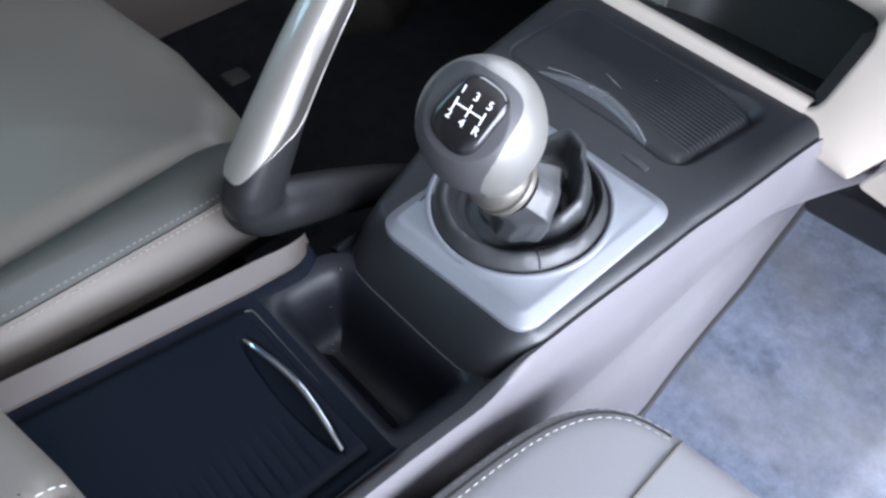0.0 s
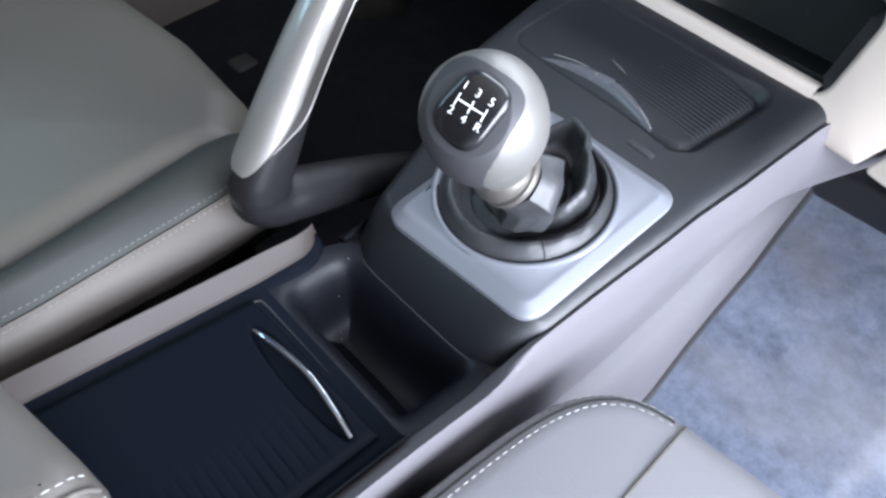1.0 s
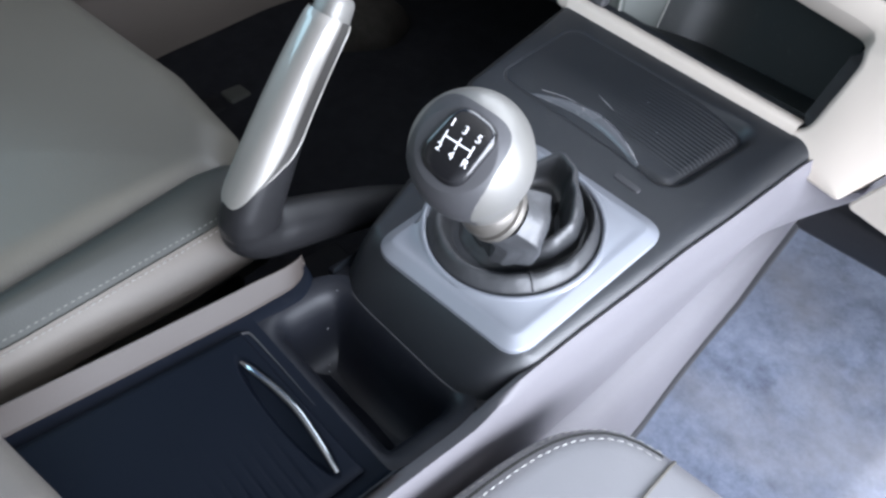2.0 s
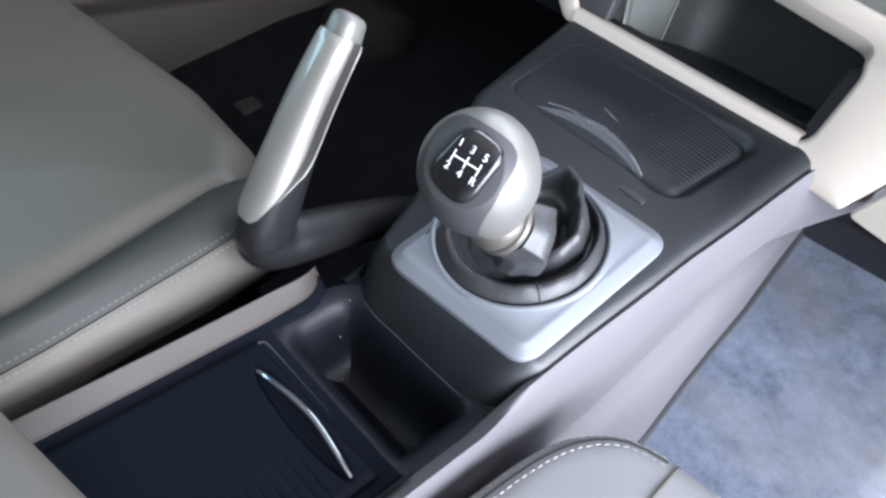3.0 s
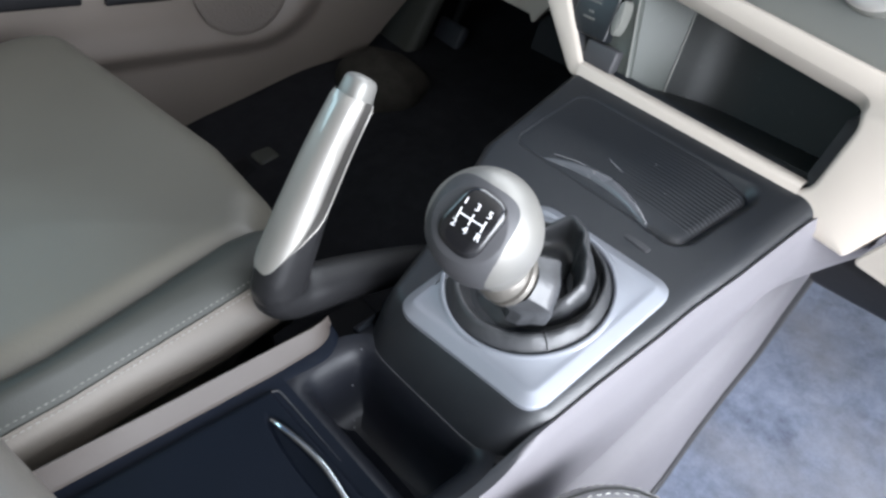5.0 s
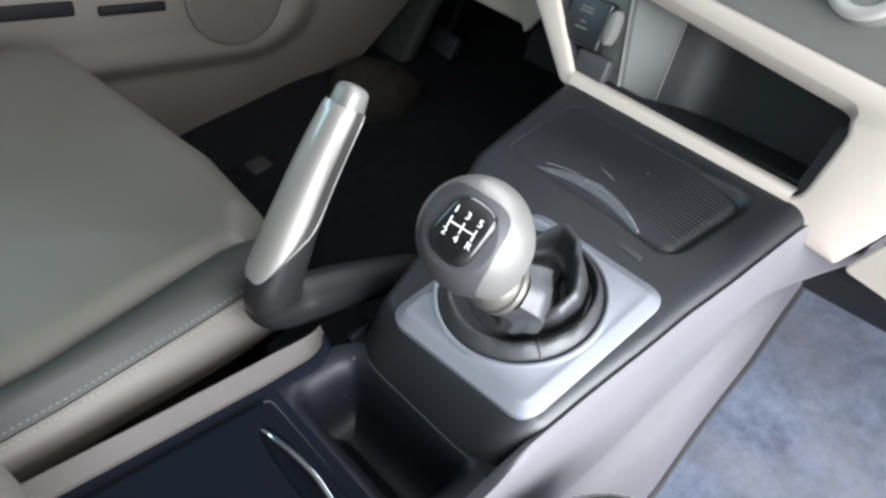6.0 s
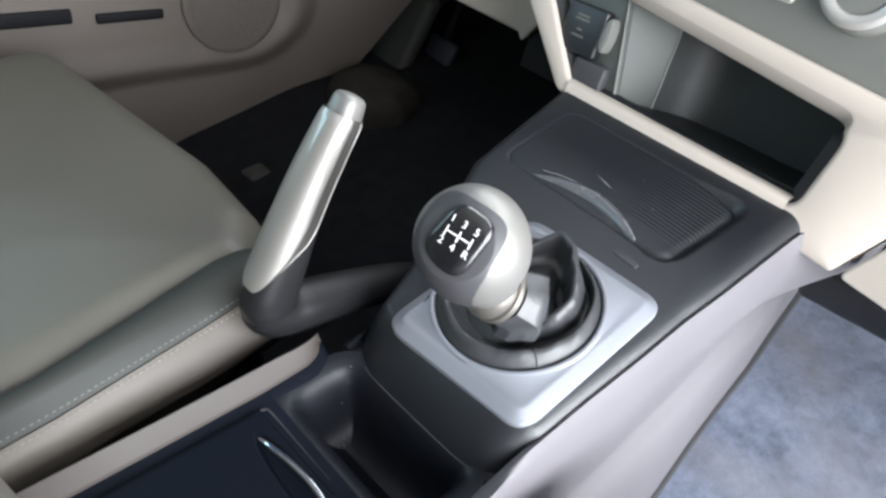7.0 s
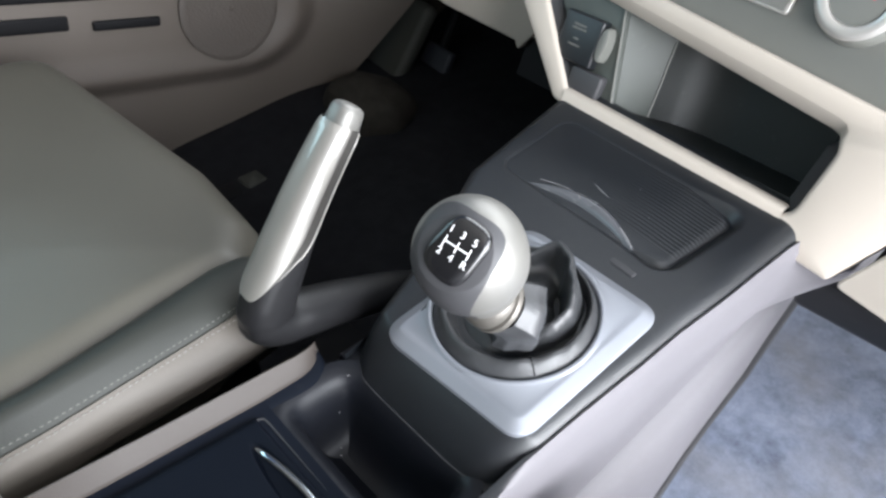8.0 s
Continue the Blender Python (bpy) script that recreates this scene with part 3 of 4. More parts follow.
# ---- gear lever ----
lever = thing("gear_lever", "silver and dark grey gear knob with black leather boot", "gear lever")
K = Vector((0.0243, -0.0722, 0.1164))
B = Vector((0.0307, -0.0622, 0.084))
wax = (K - B).normalized()
uax = (Vector((1, 0.0, 0)) - wax * wax.x).normalized()
vax = wax.cross(uax)
AX = Matrix((uax, vax, wax)).transposed().to_4x4()
AX.translation = K
# the badge looks up and back
bn = Vector((0.27, -0.74, 0.615)).normalized()
bu = (Vector((1, 0.0, 0)) - bn * bn.x).normalized()
bv = bn.cross(bu)
KM = Matrix((bu, bv, bn)).transposed().to_4x4()
KM.translation = K
KI = KM.inverted()
AI = AX.inverted()
# knob outline: height along the lever, radius
KNOB = [(0.0262, 0.0), (0.0258, 0.005), (0.0238, 0.0115), (0.0195, 0.0178), (0.0130, 0.0226), (0.0050, 0.0252), (-0.004, 0.0253), (-0.012, 0.0234),
        (-0.0180, 0.0200), (-0.0222, 0.0168), (-0.0255, 0.0150), (-0.0280, 0.0138), (-0.0300, 0.0130)]
prof = curve3([(a, b, 0) for a, b in KNOB], 260)


def knob_insert(p):
    """True where the dark front piece covers the silver shell."""
    across = abs(p.x + 0.0013) / 0.0182
    if p.y > 0:
        return across ** 3.5 + (p.y / 0.0188) ** 3.5 < 1 and p.z > 0
    waist = 1 - 0.12 * smooth01((-p.y - 0.002) / 0.022) if p.x > 0 else 1
    return across < waist and p.z > -0.0195


shell, front = bmesh.new(), bmesh.new()
NA = 420
for b, keep in ((shell, False), (front, True)):
    cache = {}

    def vert(i, j):
        j %= NA
        if (i, j) not in cache:
            h, r = prof[i].x, max(prof[i].y, 1e-5)
            a = 2 * math.pi * j / NA
            p = Vector((r * math.cos(a), r * math.sin(a), h))
            if keep:
                p = p + p.normalized() * 0.00025
            q = KI @ (AX @ p)
            if q.z > 0.0208:
                q.z = 0.0208 + (q.z - 0.0208) * 0.35
            p = AI @ (KM @ q)
            cache[i, j] = b.verts.new(AX @ p)
        return cache[i, j]
    for i in range(len(prof) - 1):
        for j in range(NA):
            a = 2 * math.pi * (j + 0.5) / NA
            r = (prof[i].y + prof[i + 1].y) / 2
            c = Vector((r * math.cos(a), r * math.sin(a), (prof[i].x + prof[i + 1].x) / 2))
            if knob_insert(KI @ (AX @ c)) == keep:
                b.faces.new((vert(i, j), vert(i, j + 1), vert(i + 1, j + 1), vert(i + 1, j)))
part("knob_shell", shell, M_SATIN, lever, "satin silver knob shell")
part("knob_insert", front, M_GRIP, lever, "dark grey soft front of the knob")
bo = rounded([(-0.0074, 0.0152), (0.0120, 0.0134), (0.0082, -0.0150), (-0.0142, -0.0104)], [0.0085, 0.0080, 0.0100, 0.0090], 8)
bo = dense(bo)
BH = 0.0246
bo = [p + Vector((0.0006, 0.0010)) for p in bo]
bc = sum(bo, Vector((0, 0))) / len(bo)


def badge_z(p, d):
    """Height of the badge's dome over a point, d below its top."""
    return BH - d - 0.0006 * (p.x / 0.015) ** 2 - 0.0006 * (p.y / 0.0135) ** 2


rows = []
for k, d in [(1.05, 0.0096), (1.05, 0.0032), (1.02, 0.0022), (0.98, 0.0013), (0.93, 0.0007), (0.86, 0.0003), (0.75, 0.0001), (0.5, 0.0), (0.25, 0.0), (0.02, 0.0)]:
    ring = [bc + (p - bc) * k for p in bo]
    rows.append([KM @ Vector((p.x, p.y, badge_z(p, d))) for p in ring])
bm = grid(rows, wrap=True, cap=True)
badge = part("badge", bm, M_GLOSS, lever, "gloss black domed shift pattern badge")
rows = []
for d, w in [(-0.0020, 0.0140), (-0.0020, BH - 0.0046), (-0.0014, BH - 0.0040), (-0.0006, BH - 0.0042), (-0.0004, 0.0150)]:
    rows.append([KM @ Vector((p.x, p.y, w - 0.0006 * (p.x / 0.015) ** 2 - 0.0006 * (p.y / 0.0135) ** 2)) for p in shrink(bo, d)])
part("badge_rim", grid(rows, wrap=True), M_BLACK, badge, "thin black rim")


def printed(text, size, m, name, parent):
    data = bpy.data.curves.new("tmp_text", "FONT")
    data.body, data.size, data.align_x, data.align_y, data.extrude = text, size, "CENTER", "CENTER", 0.00012
    tmp = new("tmp_text", data)
    me = bpy.data.meshes.new_from_object(tmp.evaluated_get(bpy.context.evaluated_depsgraph_get()))
    bpy.data.objects.remove(tmp)
    bpy.data.curves.remove(data)
    me.name = name
    me.materials.clear()
    me.materials.append(M_WHITE)
    me.transform(m)
    ob = new(name, me)
    ob.parent = parent
    return ob


def on_badge(x, y):
    x, y = x + 0.0014, y + (0.0028 if y > 0 else 0.0031)
    return KM @ Matrix.Translation((x, y, BH + 0.00006 - 0.0006 * (x / 0.015) ** 2 - 0.0006 * (y / 0.0135) ** 2))


for text, x, y in (("1", -0.0066, 0.0060), ("3", -0.0009, 0.0058), ("5", 0.0050, 0.0056), ("2", -0.0069, -0.0044), ("4", -0.0010, -0.0048), ("R", 0.0050, -0.0048)):
    printed(text, 0.0044, on_badge(x, y), "numeral", badge)
for x0, x1, y0, y1 in ((-0.0071, 0.0052, 0.0003, 0.0008), (-0.0071, -0.0066, -0.0021, 0.0028), (-0.0011, -0.0006, -0.0021, 0.0028), (0.0047, 0.0052, -0.0021, 0.0028)):
    bm = rbox(x0 + 0.0014, x1 + 0.0014, y0 + 0.0028, y1 + 0.0028, BH - 0.0006, BH + 0.00018, 0.0)
    for v in bm.verts:
        v.co.z -= 0.0006 * (v.co.x / 0.015) ** 2 + 0.0006 * (v.co.y / 0.0135) ** 2
    part("shift_line", moved(bm, KM), M_WHITE, badge, "white shift pattern line")

# stepped collar under the knob
foot = Vector((0.0150, -0.0130, 0.010))
B = Vector((0.0314, -0.0602, 0.0852))
cax = Vector((-0.29, -0.68, 0.67)).normalized()
cu = (Vector((1, 0, 0)) - cax * cax.x).normalized()
cv = cax.cross(cu)
CX = Matrix((cu, cv, cax)).transposed().to_4x4()
CX.translation = B
cp = [(0.0150, 0.0118), (0.0110, 0.0130), (0.0085, 0.0142), (0.0062, 0.0149), (0.0040, 0.0148), (0.0032, 0.0139), (0.0024, 0.0139), (0.0016, 0.0152), (0.0004, 0.0156), (-0.0012, 0.0154), (-0.0018, 0.0146), (-0.0030, 0.0130)]
rows = [[CX @ Vector((r * math.cos(a), r * math.sin(a), h)) for a in (2 * math.pi * k / 64 for k in range(64))] for h, r in cp]
part("collar", grid(rows, wrap=True), M_COLLAR, lever, "stepped satin silver collar", sharp=30)
part("collar_clip", moved(rbox(-0.0022, 0.0022, -0.0010, 0.0010, -0.0042, 0.0030, 0.0006), CX @ Matrix.Rotation(radians(-72), 4, "Z") @ Matrix.Translation((0.0, -0.0152, -0.004))), M_WHITE, lever, "small white clip under the collar")
# leather boot: a roll round the ring, a valley, then pleats up to the collar
NB = 200
columns = []


def around(deg_, table):
    deg_ %= 360
    t2 = table + [(table[0][0] + 360, table[0][1])]
    if deg_ < t2[0][0]:
        deg_ += 360
    for (a0, v0), (a1, v1) in zip(t2, t2[1:]):
        if deg_ <= a1:
            return v0 + (v1 - v0) * smooth01((deg_ - a0) / (a1 - a0))
    return t2[-1][1]


ROLL_R = [(0, 0.0432), (32, 0.0446), (60, 0.0468), (92, 0.0488), (150, 0.0445), (200, 0.0420), (270, 0.0422), (305, 0.0412), (340, 0.0420)]
ROLL_H = [(0, 0.0115), (60, 0.0100), (92, 0.0090), (150, 0.0120), (200, 0.0125), (270, 0.0125), (305, 0.0125), (340, 0.0125)]
VALE_R = [(0, 0.0352), (27, 0.0395), (55, 0.0432), (92, 0.0476), (130, 0.0410), (180, 0.0350), (254, 0.0350), (281, 0.0328), (324, 0.0310)]
VALE_H = [(0, -0.0030), (60, 0.0000), (92, 0.0070), (140, 0.0020), (200, -0.001), (270, -0.0020), (330, -0.0035)]
FOLD_R = [(0, 0.0308), (22, 0.0342), (38, 0.0348), (61, 0.0364), (80, 0.0425), (92, 0.0446), (120, 0.0360), (150, 0.0300), (200, 0.0280), (267, 0.0300), (288, 0.0288), (312, 0.0262), (339, 0.0268)]
FOLD_H = [(0, 0.0175), (22, 0.0215), (38, 0.0242), (61, 0.0252), (92, 0.0262), (120, 0.0180), (150, 0.0095), (200, 0.0040), (267, 0.0025), (288, 0.0035), (312, 0.0065), (339, 0.0115)]
SINK_H = [(0, 0.0060), (30, -0.0010), (57, -0.0020), (92, 0.0060), (150, 0.0040), (200, 0.0050), (270, 0.0060), (312, 0.0100), (339, 0.0110)]
SINK_D = [(0, 0.0060), (57, 0.0080), (92, 0.0090), (150, 0.0055), (270, 0.0040), (312, 0.0030), (339, 0.0040)]
down = curve3([B, B - cax * 0.020, (TOP @ foot).lerp(B, 0.30), TOP @ foot], 60)
for j in range(NB):
    a = 2 * math.pi * j / NB
    dg = math.degrees(a)
    outw = Vector((math.cos(a), math.sin(a)))
    wob = noise.noise((math.cos(a) * 2.5, math.sin(a) * 2.5, 1.0))
    wob2 = noise.noise((math.cos(a) * 5.0, math.sin(a) * 5.0, 5.0))
    pleat = abs(((dg + 20) / 360 * 6) % 1 * 2 - 1)
    fr = around(dg, FOLD_R)
    pts = []
    for r, w in ((0.0500, 0.0010), (0.0497, 0.0055), (around(dg, ROLL_R) + 0.0012 * wob, around(dg, ROLL_H) + 0.0010 * wob2), (around(dg, VALE_R), around(dg, VALE_H)),
                 (fr + 0.0024 + 0.0008 * wob2, around(dg, FOLD_H) - 0.0030 + 0.0006 * wob), (fr - 0.0026 + 0.0008 * wob2, around(dg, FOLD_H) + 0.0006 * wob), (fr - 0.0018 - around(dg, SINK_D), around(dg, SINK_H))):
        q = hole_c + outw * r
        pts.append(TOP @ Vector((q.x, q.y, w)))
    # four-sided sleeve below the collar
    square = 1 / max(abs(math.cos(a - 0.5)), abs(math.sin(a - 0.5))) - 1.0
    for f, r, k in ((0.22, 0.0160, 0.010), (0.45, 0.0172, 0.012), (0.70, 0.0155, 0.009), (0.93, 0.0138, 0.002)):
        rr = r + k * (square - 0.12) + 0.0024 * (1 - f) * (pleat - 0.5) + 0.0010 * noise.noise((math.cos(a) * 1.7, math.sin(a) * 1.7, f * 3.0))
        pts.append(down[int(round(60 * (1 - f)))] + cu * rr * math.cos(a) + cv * rr * math.sin(a))
    columns.append(curve3(pts, 66))
rows = [[c[k] for c in columns] for k in range(67)]
boot = part("boot", grid(rows, wrap=True), M_BOOT, lever, "creased black leather boot", sharp=75)
js = int(NB * 0.905)
part("boot_seam", tube([Vector(columns[js][k]) + Vector((0, 0, 0.0003)) for k in range(2, 22)], 0.0007, 8), M_BOOT, boot, "raised leather seam")

# ---- parking brake ----
brake = thing("parking_brake", "parking brake lever with satin silver grip beside the console", "handbrake")
BX = -0.104
arm = curve3([(BX, 0.07, -0.085), (BX, 0.0, -0.042), (BX, -0.055, -0.0185), (BX, -0.088, -0.0075), (BX, -0.1065, -0.0015), (BX + 0.001, -0.1165, 0.009), (BX + 0.002, -0.1120, 0.024), (BX + 0.002, -0.104, 0.038)], 60)
ARM_R = [(0, 0.0115), (16, 0.0150), (28, 0.0168), (38, 0.0168), (46, 0.0158), (52, 0.0140), (60, 0.0110)]
body = tube(arm, [lerp_table(i, ARM_R) for i in range(61)], 24, 1.0)
G0, G1 = Vector((BX + 0.002, -0.1165, 0.0120)), Vector((BX + 0.001, -0.0470, 0.1165))
gax = (G1 - G0).normalized()
gside = Vector((1, 0, 0))
gup = gside.cross(gax)
if gup.y > 0:
    gup = -gup


def grip_section(s):
    half = lerp_table(s, [(-0.17, 0.004), (-0.155, 0.0078), (-0.12, 0.0106), (-0.05, 0.0132), (0.05, 0.0148), (0.3, 0.0146), (0.5, 0.0134), (0.8, 0.0122), (0.97, 0.0114), (1.0, 0.0106)])
    deep = lerp_table(s, [(-0.17, 0.004), (-0.155, 0.0080), (-0.12, 0.0115), (-0.05, 0.0150), (0.05, 0.0168), (0.3, 0.0150), (0.5, 0.0132), (0.8, 0.0122), (0.97, 0.0115), (1.0, 0.0105)])
    bend = 0.004 * math.sin(math.pi * max(0, min(1, s))) - 0.55 * max(0, -s) ** 2
    return half, deep, G0.lerp(G1, s) + gup * bend


def squarish(x, k=0.8):
    return math.copysign(abs(x) ** k, x)


rows = []
for i in range(61):
    s = -0.17 + 1.17 * i / 60
    h, d, c = grip_section(s)
    rows.append([c + gside * h * squarish(math.cos(a)) + gup * d * squarish(math.sin(a)) for a in (2 * math.pi * k / 40 for k in range(40))])
grid(rows, bm=body, wrap=True, cap=True)
body = part("lever_body", body, M_BRAKE, brake, "dark grey plastic arm and grip body", sharp=80)
blend = body.modifiers.new("blend", "REMESH")
blend.mode, blend.voxel_size, blend.use_smooth_shade = "VOXEL", 0.0013, True
ease = body.modifiers.new("ease", "SMOOTH")
ease.factor, ease.iterations = 0.5, 14
rows = []
for i in range(81):
    s = 0.085 + 0.915 * i / 80
    h, d, c = grip_section(s)
    reach = math.radians(88) * (0.58 + 0.42 * smooth01((s - 0.085) / 0.42)) * (math.sqrt(max(0, 1 - (1 - min(1, (s - 0.085) / 0.26)) ** 2)) + 0.01)
    turn = math.radians(3)
    row = []
    for k in range(41):
        a = math.pi / 2 - turn + reach * (k / 20 - 1)
        lift = 0.0009 if 1 < k < 39 else (0.0004 if 0 < k < 40 else -0.0012)
        lift += 0.0010 * (1 - smooth01((s - 0.085) / 0.22)) if 0 < k < 40 else 0
        if i == 0:
            lift = 0.0005
        row.append(c + gside * (h + lift) * squarish(math.cos(a)) + gup * (d + lift) * squarish(math.sin(a)))
    rows.append(row)
inlay = part("inlay", grid(rows), M_INLAY, brake, "satin silver top cover of the grip")
# cover's bevelled flank, shade put into its colour, ending in a lit-edge bead
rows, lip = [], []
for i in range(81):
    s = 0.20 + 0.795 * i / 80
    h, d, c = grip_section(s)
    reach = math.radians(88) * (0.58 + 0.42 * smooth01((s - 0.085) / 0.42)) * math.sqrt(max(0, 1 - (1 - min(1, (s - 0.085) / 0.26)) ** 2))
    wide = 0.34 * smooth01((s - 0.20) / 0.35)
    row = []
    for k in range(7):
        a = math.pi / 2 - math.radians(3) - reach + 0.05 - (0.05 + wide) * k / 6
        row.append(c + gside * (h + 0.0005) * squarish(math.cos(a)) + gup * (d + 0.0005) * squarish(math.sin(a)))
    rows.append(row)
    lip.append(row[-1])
part("cover_flank", grid(rows), M_FLANK, inlay, "bevelled flank of the cover, its shade put into the colour")
part("cover_bead", tube(lip[4:], [min(0.0006, 0.0001 + 0.00003 * k) for k in range(77)], 8), M_INLAY, inlay, "thin pale bead for the lit lower edge of the cover")
rows = []
for h, r in [(-0.002, 0.0096), (0.0, 0.0096), (0.0080, 0.0088), (0.0100, 0.0080), (0.0112, 0.0064), (0.0118, 0.0040), (0.0120, 0.001)]:
    rows.append([G1 + gax * h + gside * r * squarish(math.cos(a), 0.75) + gup * r * squarish(math.sin(a), 0.75) for a in (2 * math.pi * k / 40 for k in range(40))])
part("release_button", grid(rows, wrap=True, cap=True), M_SATIN, brake, "silver release button")

# ---- armrest ----
rest = thing("armrest", "grey leather armrest with pale stitching behind the tray", "armrest")


ARM = [(-0.140, -0.2810), (0.0215, -0.2495), (0.0250, -0.36), (0.0260, -0.62), (-0.140, -0.62)]
# ---- seats ----


def pillow(outline, z0, z1, edge, crown, steps=10, wrinkle=0.0):
    """A padded block over an outline, with a soft rolled edge and a crowned top."""
    outline = dense(outline)
    c = sum(outline, Vector((0, 0))) / len(outline)
    rows = [[(p.x, p.y, z0) for p in outline]]
    for k in range(9):
        a = math.pi / 2 * k / 8
        rows.append([(p.x, p.y, z1 - edge + edge * math.sin(a)) for p in shrink(outline, edge * (1 - math.cos(a)))])
    rim = shrink(outline, edge)
    for k in range(1, steps + 1):
        f = k / steps
        rows.append([(p.x + (c.x - p.x) * f * 0.97, p.y + (c.y - p.y) * f * 0.97, z1 + crown * (1 - (1 - f) ** 2) + wrinkle * noise.noise((p.x * 9, p.y * 9, f * 3)) * f) for p in rim])
    bm = grid(rows, wrap=True)
    bm.faces.new([v for v in bm.verts][-len(outline):])
    return bm


def roll_z(d, z1, edge):
    """Height of a padded block's rolled edge, d inside its outline."""
    c = 1 - min(1.0, d / edge)
    return z1 - edge + edge * math.sqrt(1 - c * c)


def right_run(d):
    """A line along the pad's right shoulder, over its front edge."""
    out = []
    for k in range(90):
        ahead = 0.0022 + 0.002 * k
        x = 0.0222 - d + 0.0055 * smooth01(k / 60) - 0.0015 * (1 - smooth01(k / 4))
        a, b = max(0.0, 1 - d / 0.015), max(0.0, 1 - ahead / 0.015)
        out.append((x, -0.2500 - 0.21 * d - ahead, 0.0325 + 0.015 * math.sqrt(max(0.0, 1 - min(1.0, a * a + b * b)))))
    return out


plan = rounded(ARM, [0.02, 0.020, 0.01, 0.01, 0.01], 8)
part("pad", pillow(plan, 0.010, 0.047, 0.015, 0.005), M_LEATHER2, rest, "grey leather pad", sharp=70)


for d in (0.0105, 0.0018):
    part("stitching", stitches(right_run(d), 0.0044, 0.0030, 0.00034), M_STITCH, rest, "pale thread stitching")
part("piping", tube(right_run(0.0055), 0.0010, 8), M_LEATHER2, rest, "grey leather piping")

driver = thing("driver_seat", "grey leather driver seat with double stitched bolster", "car seat", group="front seats")
driver.location, driver.scale = (0.0050, -0.0070, 0.0089), (0.97, 0.97, 0.97)
plan = rounded([(-0.1455, -0.62), (-0.1475, -0.24), (-0.167, -0.085), (-0.205, -0.061), (-0.30, -0.054), (-0.46, -0.066), (-0.605, -0.078), (-0.600, -0.20), (-0.60, -0.62)],
               [0.01, 0.02, 0.015, 0.03, 0.05, 0.05, 0.035, 0.03, 0.01], 5)
SEAT_C = Vector((-0.37, -0.33))
plan = dense(plan)
rows = [[(p.x, p.y, -0.09) for p in plan]]
for k in range(41):
    f = (k / 40) ** 1.8 * 0.97
    row = []
    for p in plan:
        reach = (SEAT_C - p).length
        q = p.lerp(SEAT_C, f)
        z = roll_z(f * reach, 0.004, 0.034) + 0.006 * smooth01(f * reach / 0.16) + 0.003 * noise.noise((q.x * 9, q.y * 9, 3.0)) * smooth01(f * 6)
        row.append((q.x, q.y, z))
    rows.append(row)
bm = grid(rows, wrap=True)
bm.faces.new([v for v in bm.verts][-len(plan):])
part("cushion", bm, M_LEATHER, driver, sharp=80)
rows = []


def bolster_x(y):
    return lerp_table(y, [(-0.6, -0.1180), (-0.24, -0.1235), (-0.16, -0.1300), (-0.11, -0.1345), (-0.07, -0.140)])


for i in range(91):
    y = -0.60 + 0.530 * i / 90
    f = smooth01((y + 0.105) / 0.04)
    x = lerp_table(y, [(-0.6, -0.1415), (-0.24, -0.1480), (-0.17, -0.1595), (-0.115, -0.1705), (-0.085, -0.168)])
    xo = bolster_x(y)
    d = 0.018 * f * f
    wide = 0.006 * smooth01((y + 0.23) / 0.09) * (1 - smooth01((y + 0.115) / 0.04))
    rows.append([(x - 0.012, y, -0.008 - d), (x - 0.003, y, -0.0005 - d), (x + 0.004, y, 0.0030 - d), (x * 0.6 + xo * 0.4, y, 0.0028 - d), (xo - 0.012, y, -0.0025 - d), (xo - 0.0065, y, -0.0085 - d), (xo - 0.0045, y, -0.0118 - d),
                 (xo - 0.0038, y, -0.0138 - d), (xo - 0.0026, y, -0.0128 - d), (xo - 0.0004, y, -0.0152 - d), (xo + 0.0034 + 0.3 * wide, y, -0.0220 - d), (xo + 0.0070 + 0.7 * wide, y, -0.0320 - d), (xo + 0.0085 + wide, y, -0.0395 - d), (xo + 0.0060 + wide, y, -0.0440 - d), (xo - 0.010, y, -0.0470 - d), (xo - 0.025, y, -0.056 - d), (xo - 0.028, y, -0.10)])
SEAM = 7
bm = grid([r[:SEAM + 1] for r in rows])
bol = part("bolster", bm, M_BOLSTER, driver, "padded grey leather side bolster", sharp=80)
bm = grid([r[SEAM:] for r in rows])
bm.faces.new([v for v in bm.verts][-(17 - SEAM):])
part("side_board", bm, M_BOARD, driver, "leather side of the bolster, its door light put into the colour", sharp=80)
for dx, dz, thread in ((-0.0056, -0.0104, M_THREAD), (-0.0006, -0.0150, M_THREAD2)):
    path = [Vector((bolster_x(y) + dx, y, dz + 0.0002 - 0.018 * smooth01((y + 0.105) / 0.04) ** 2)) for y in (-0.5 + 0.415 * k / 60 for k in range(61))]
    part("stitching", stitches(path, 0.0040, 0.0024, 0.00036), thread, bol, "pale thread stitching")
part("seat_base", rbox(-0.57, -0.16, -0.58, -0.10, -0.235, -0.085, 0.012), M_BLACK, driver, "black seat base")
part("seat_back", moved(rbox(-0.60, -0.14, -0.12, 0.0, 0.0, 0.62, 0.05, 5), Matrix.Translation((0, -0.52, 0.0)) @ pose(0, 0, 0, 18)), M_LEATHER, driver, "grey leather backrest")
part("seat_rail", rbox(-0.24, -0.20, -0.50, 0.03, -0.266, -0.205, 0.004), M_BLACK, driver, "black steel seat rail")
part("seat_rail", rbox(-0.575, -0.535, -0.50, 0.100, -0.266, -0.225, 0.004), M_BLACK, driver, "black steel seat rail")
part("rail_end_cap", rbox(-0.572, -0.538, 0.085, 0.118, -0.262, -0.2195, 0.006), M_REST, driver, "worn grey end cap of the seat rail")

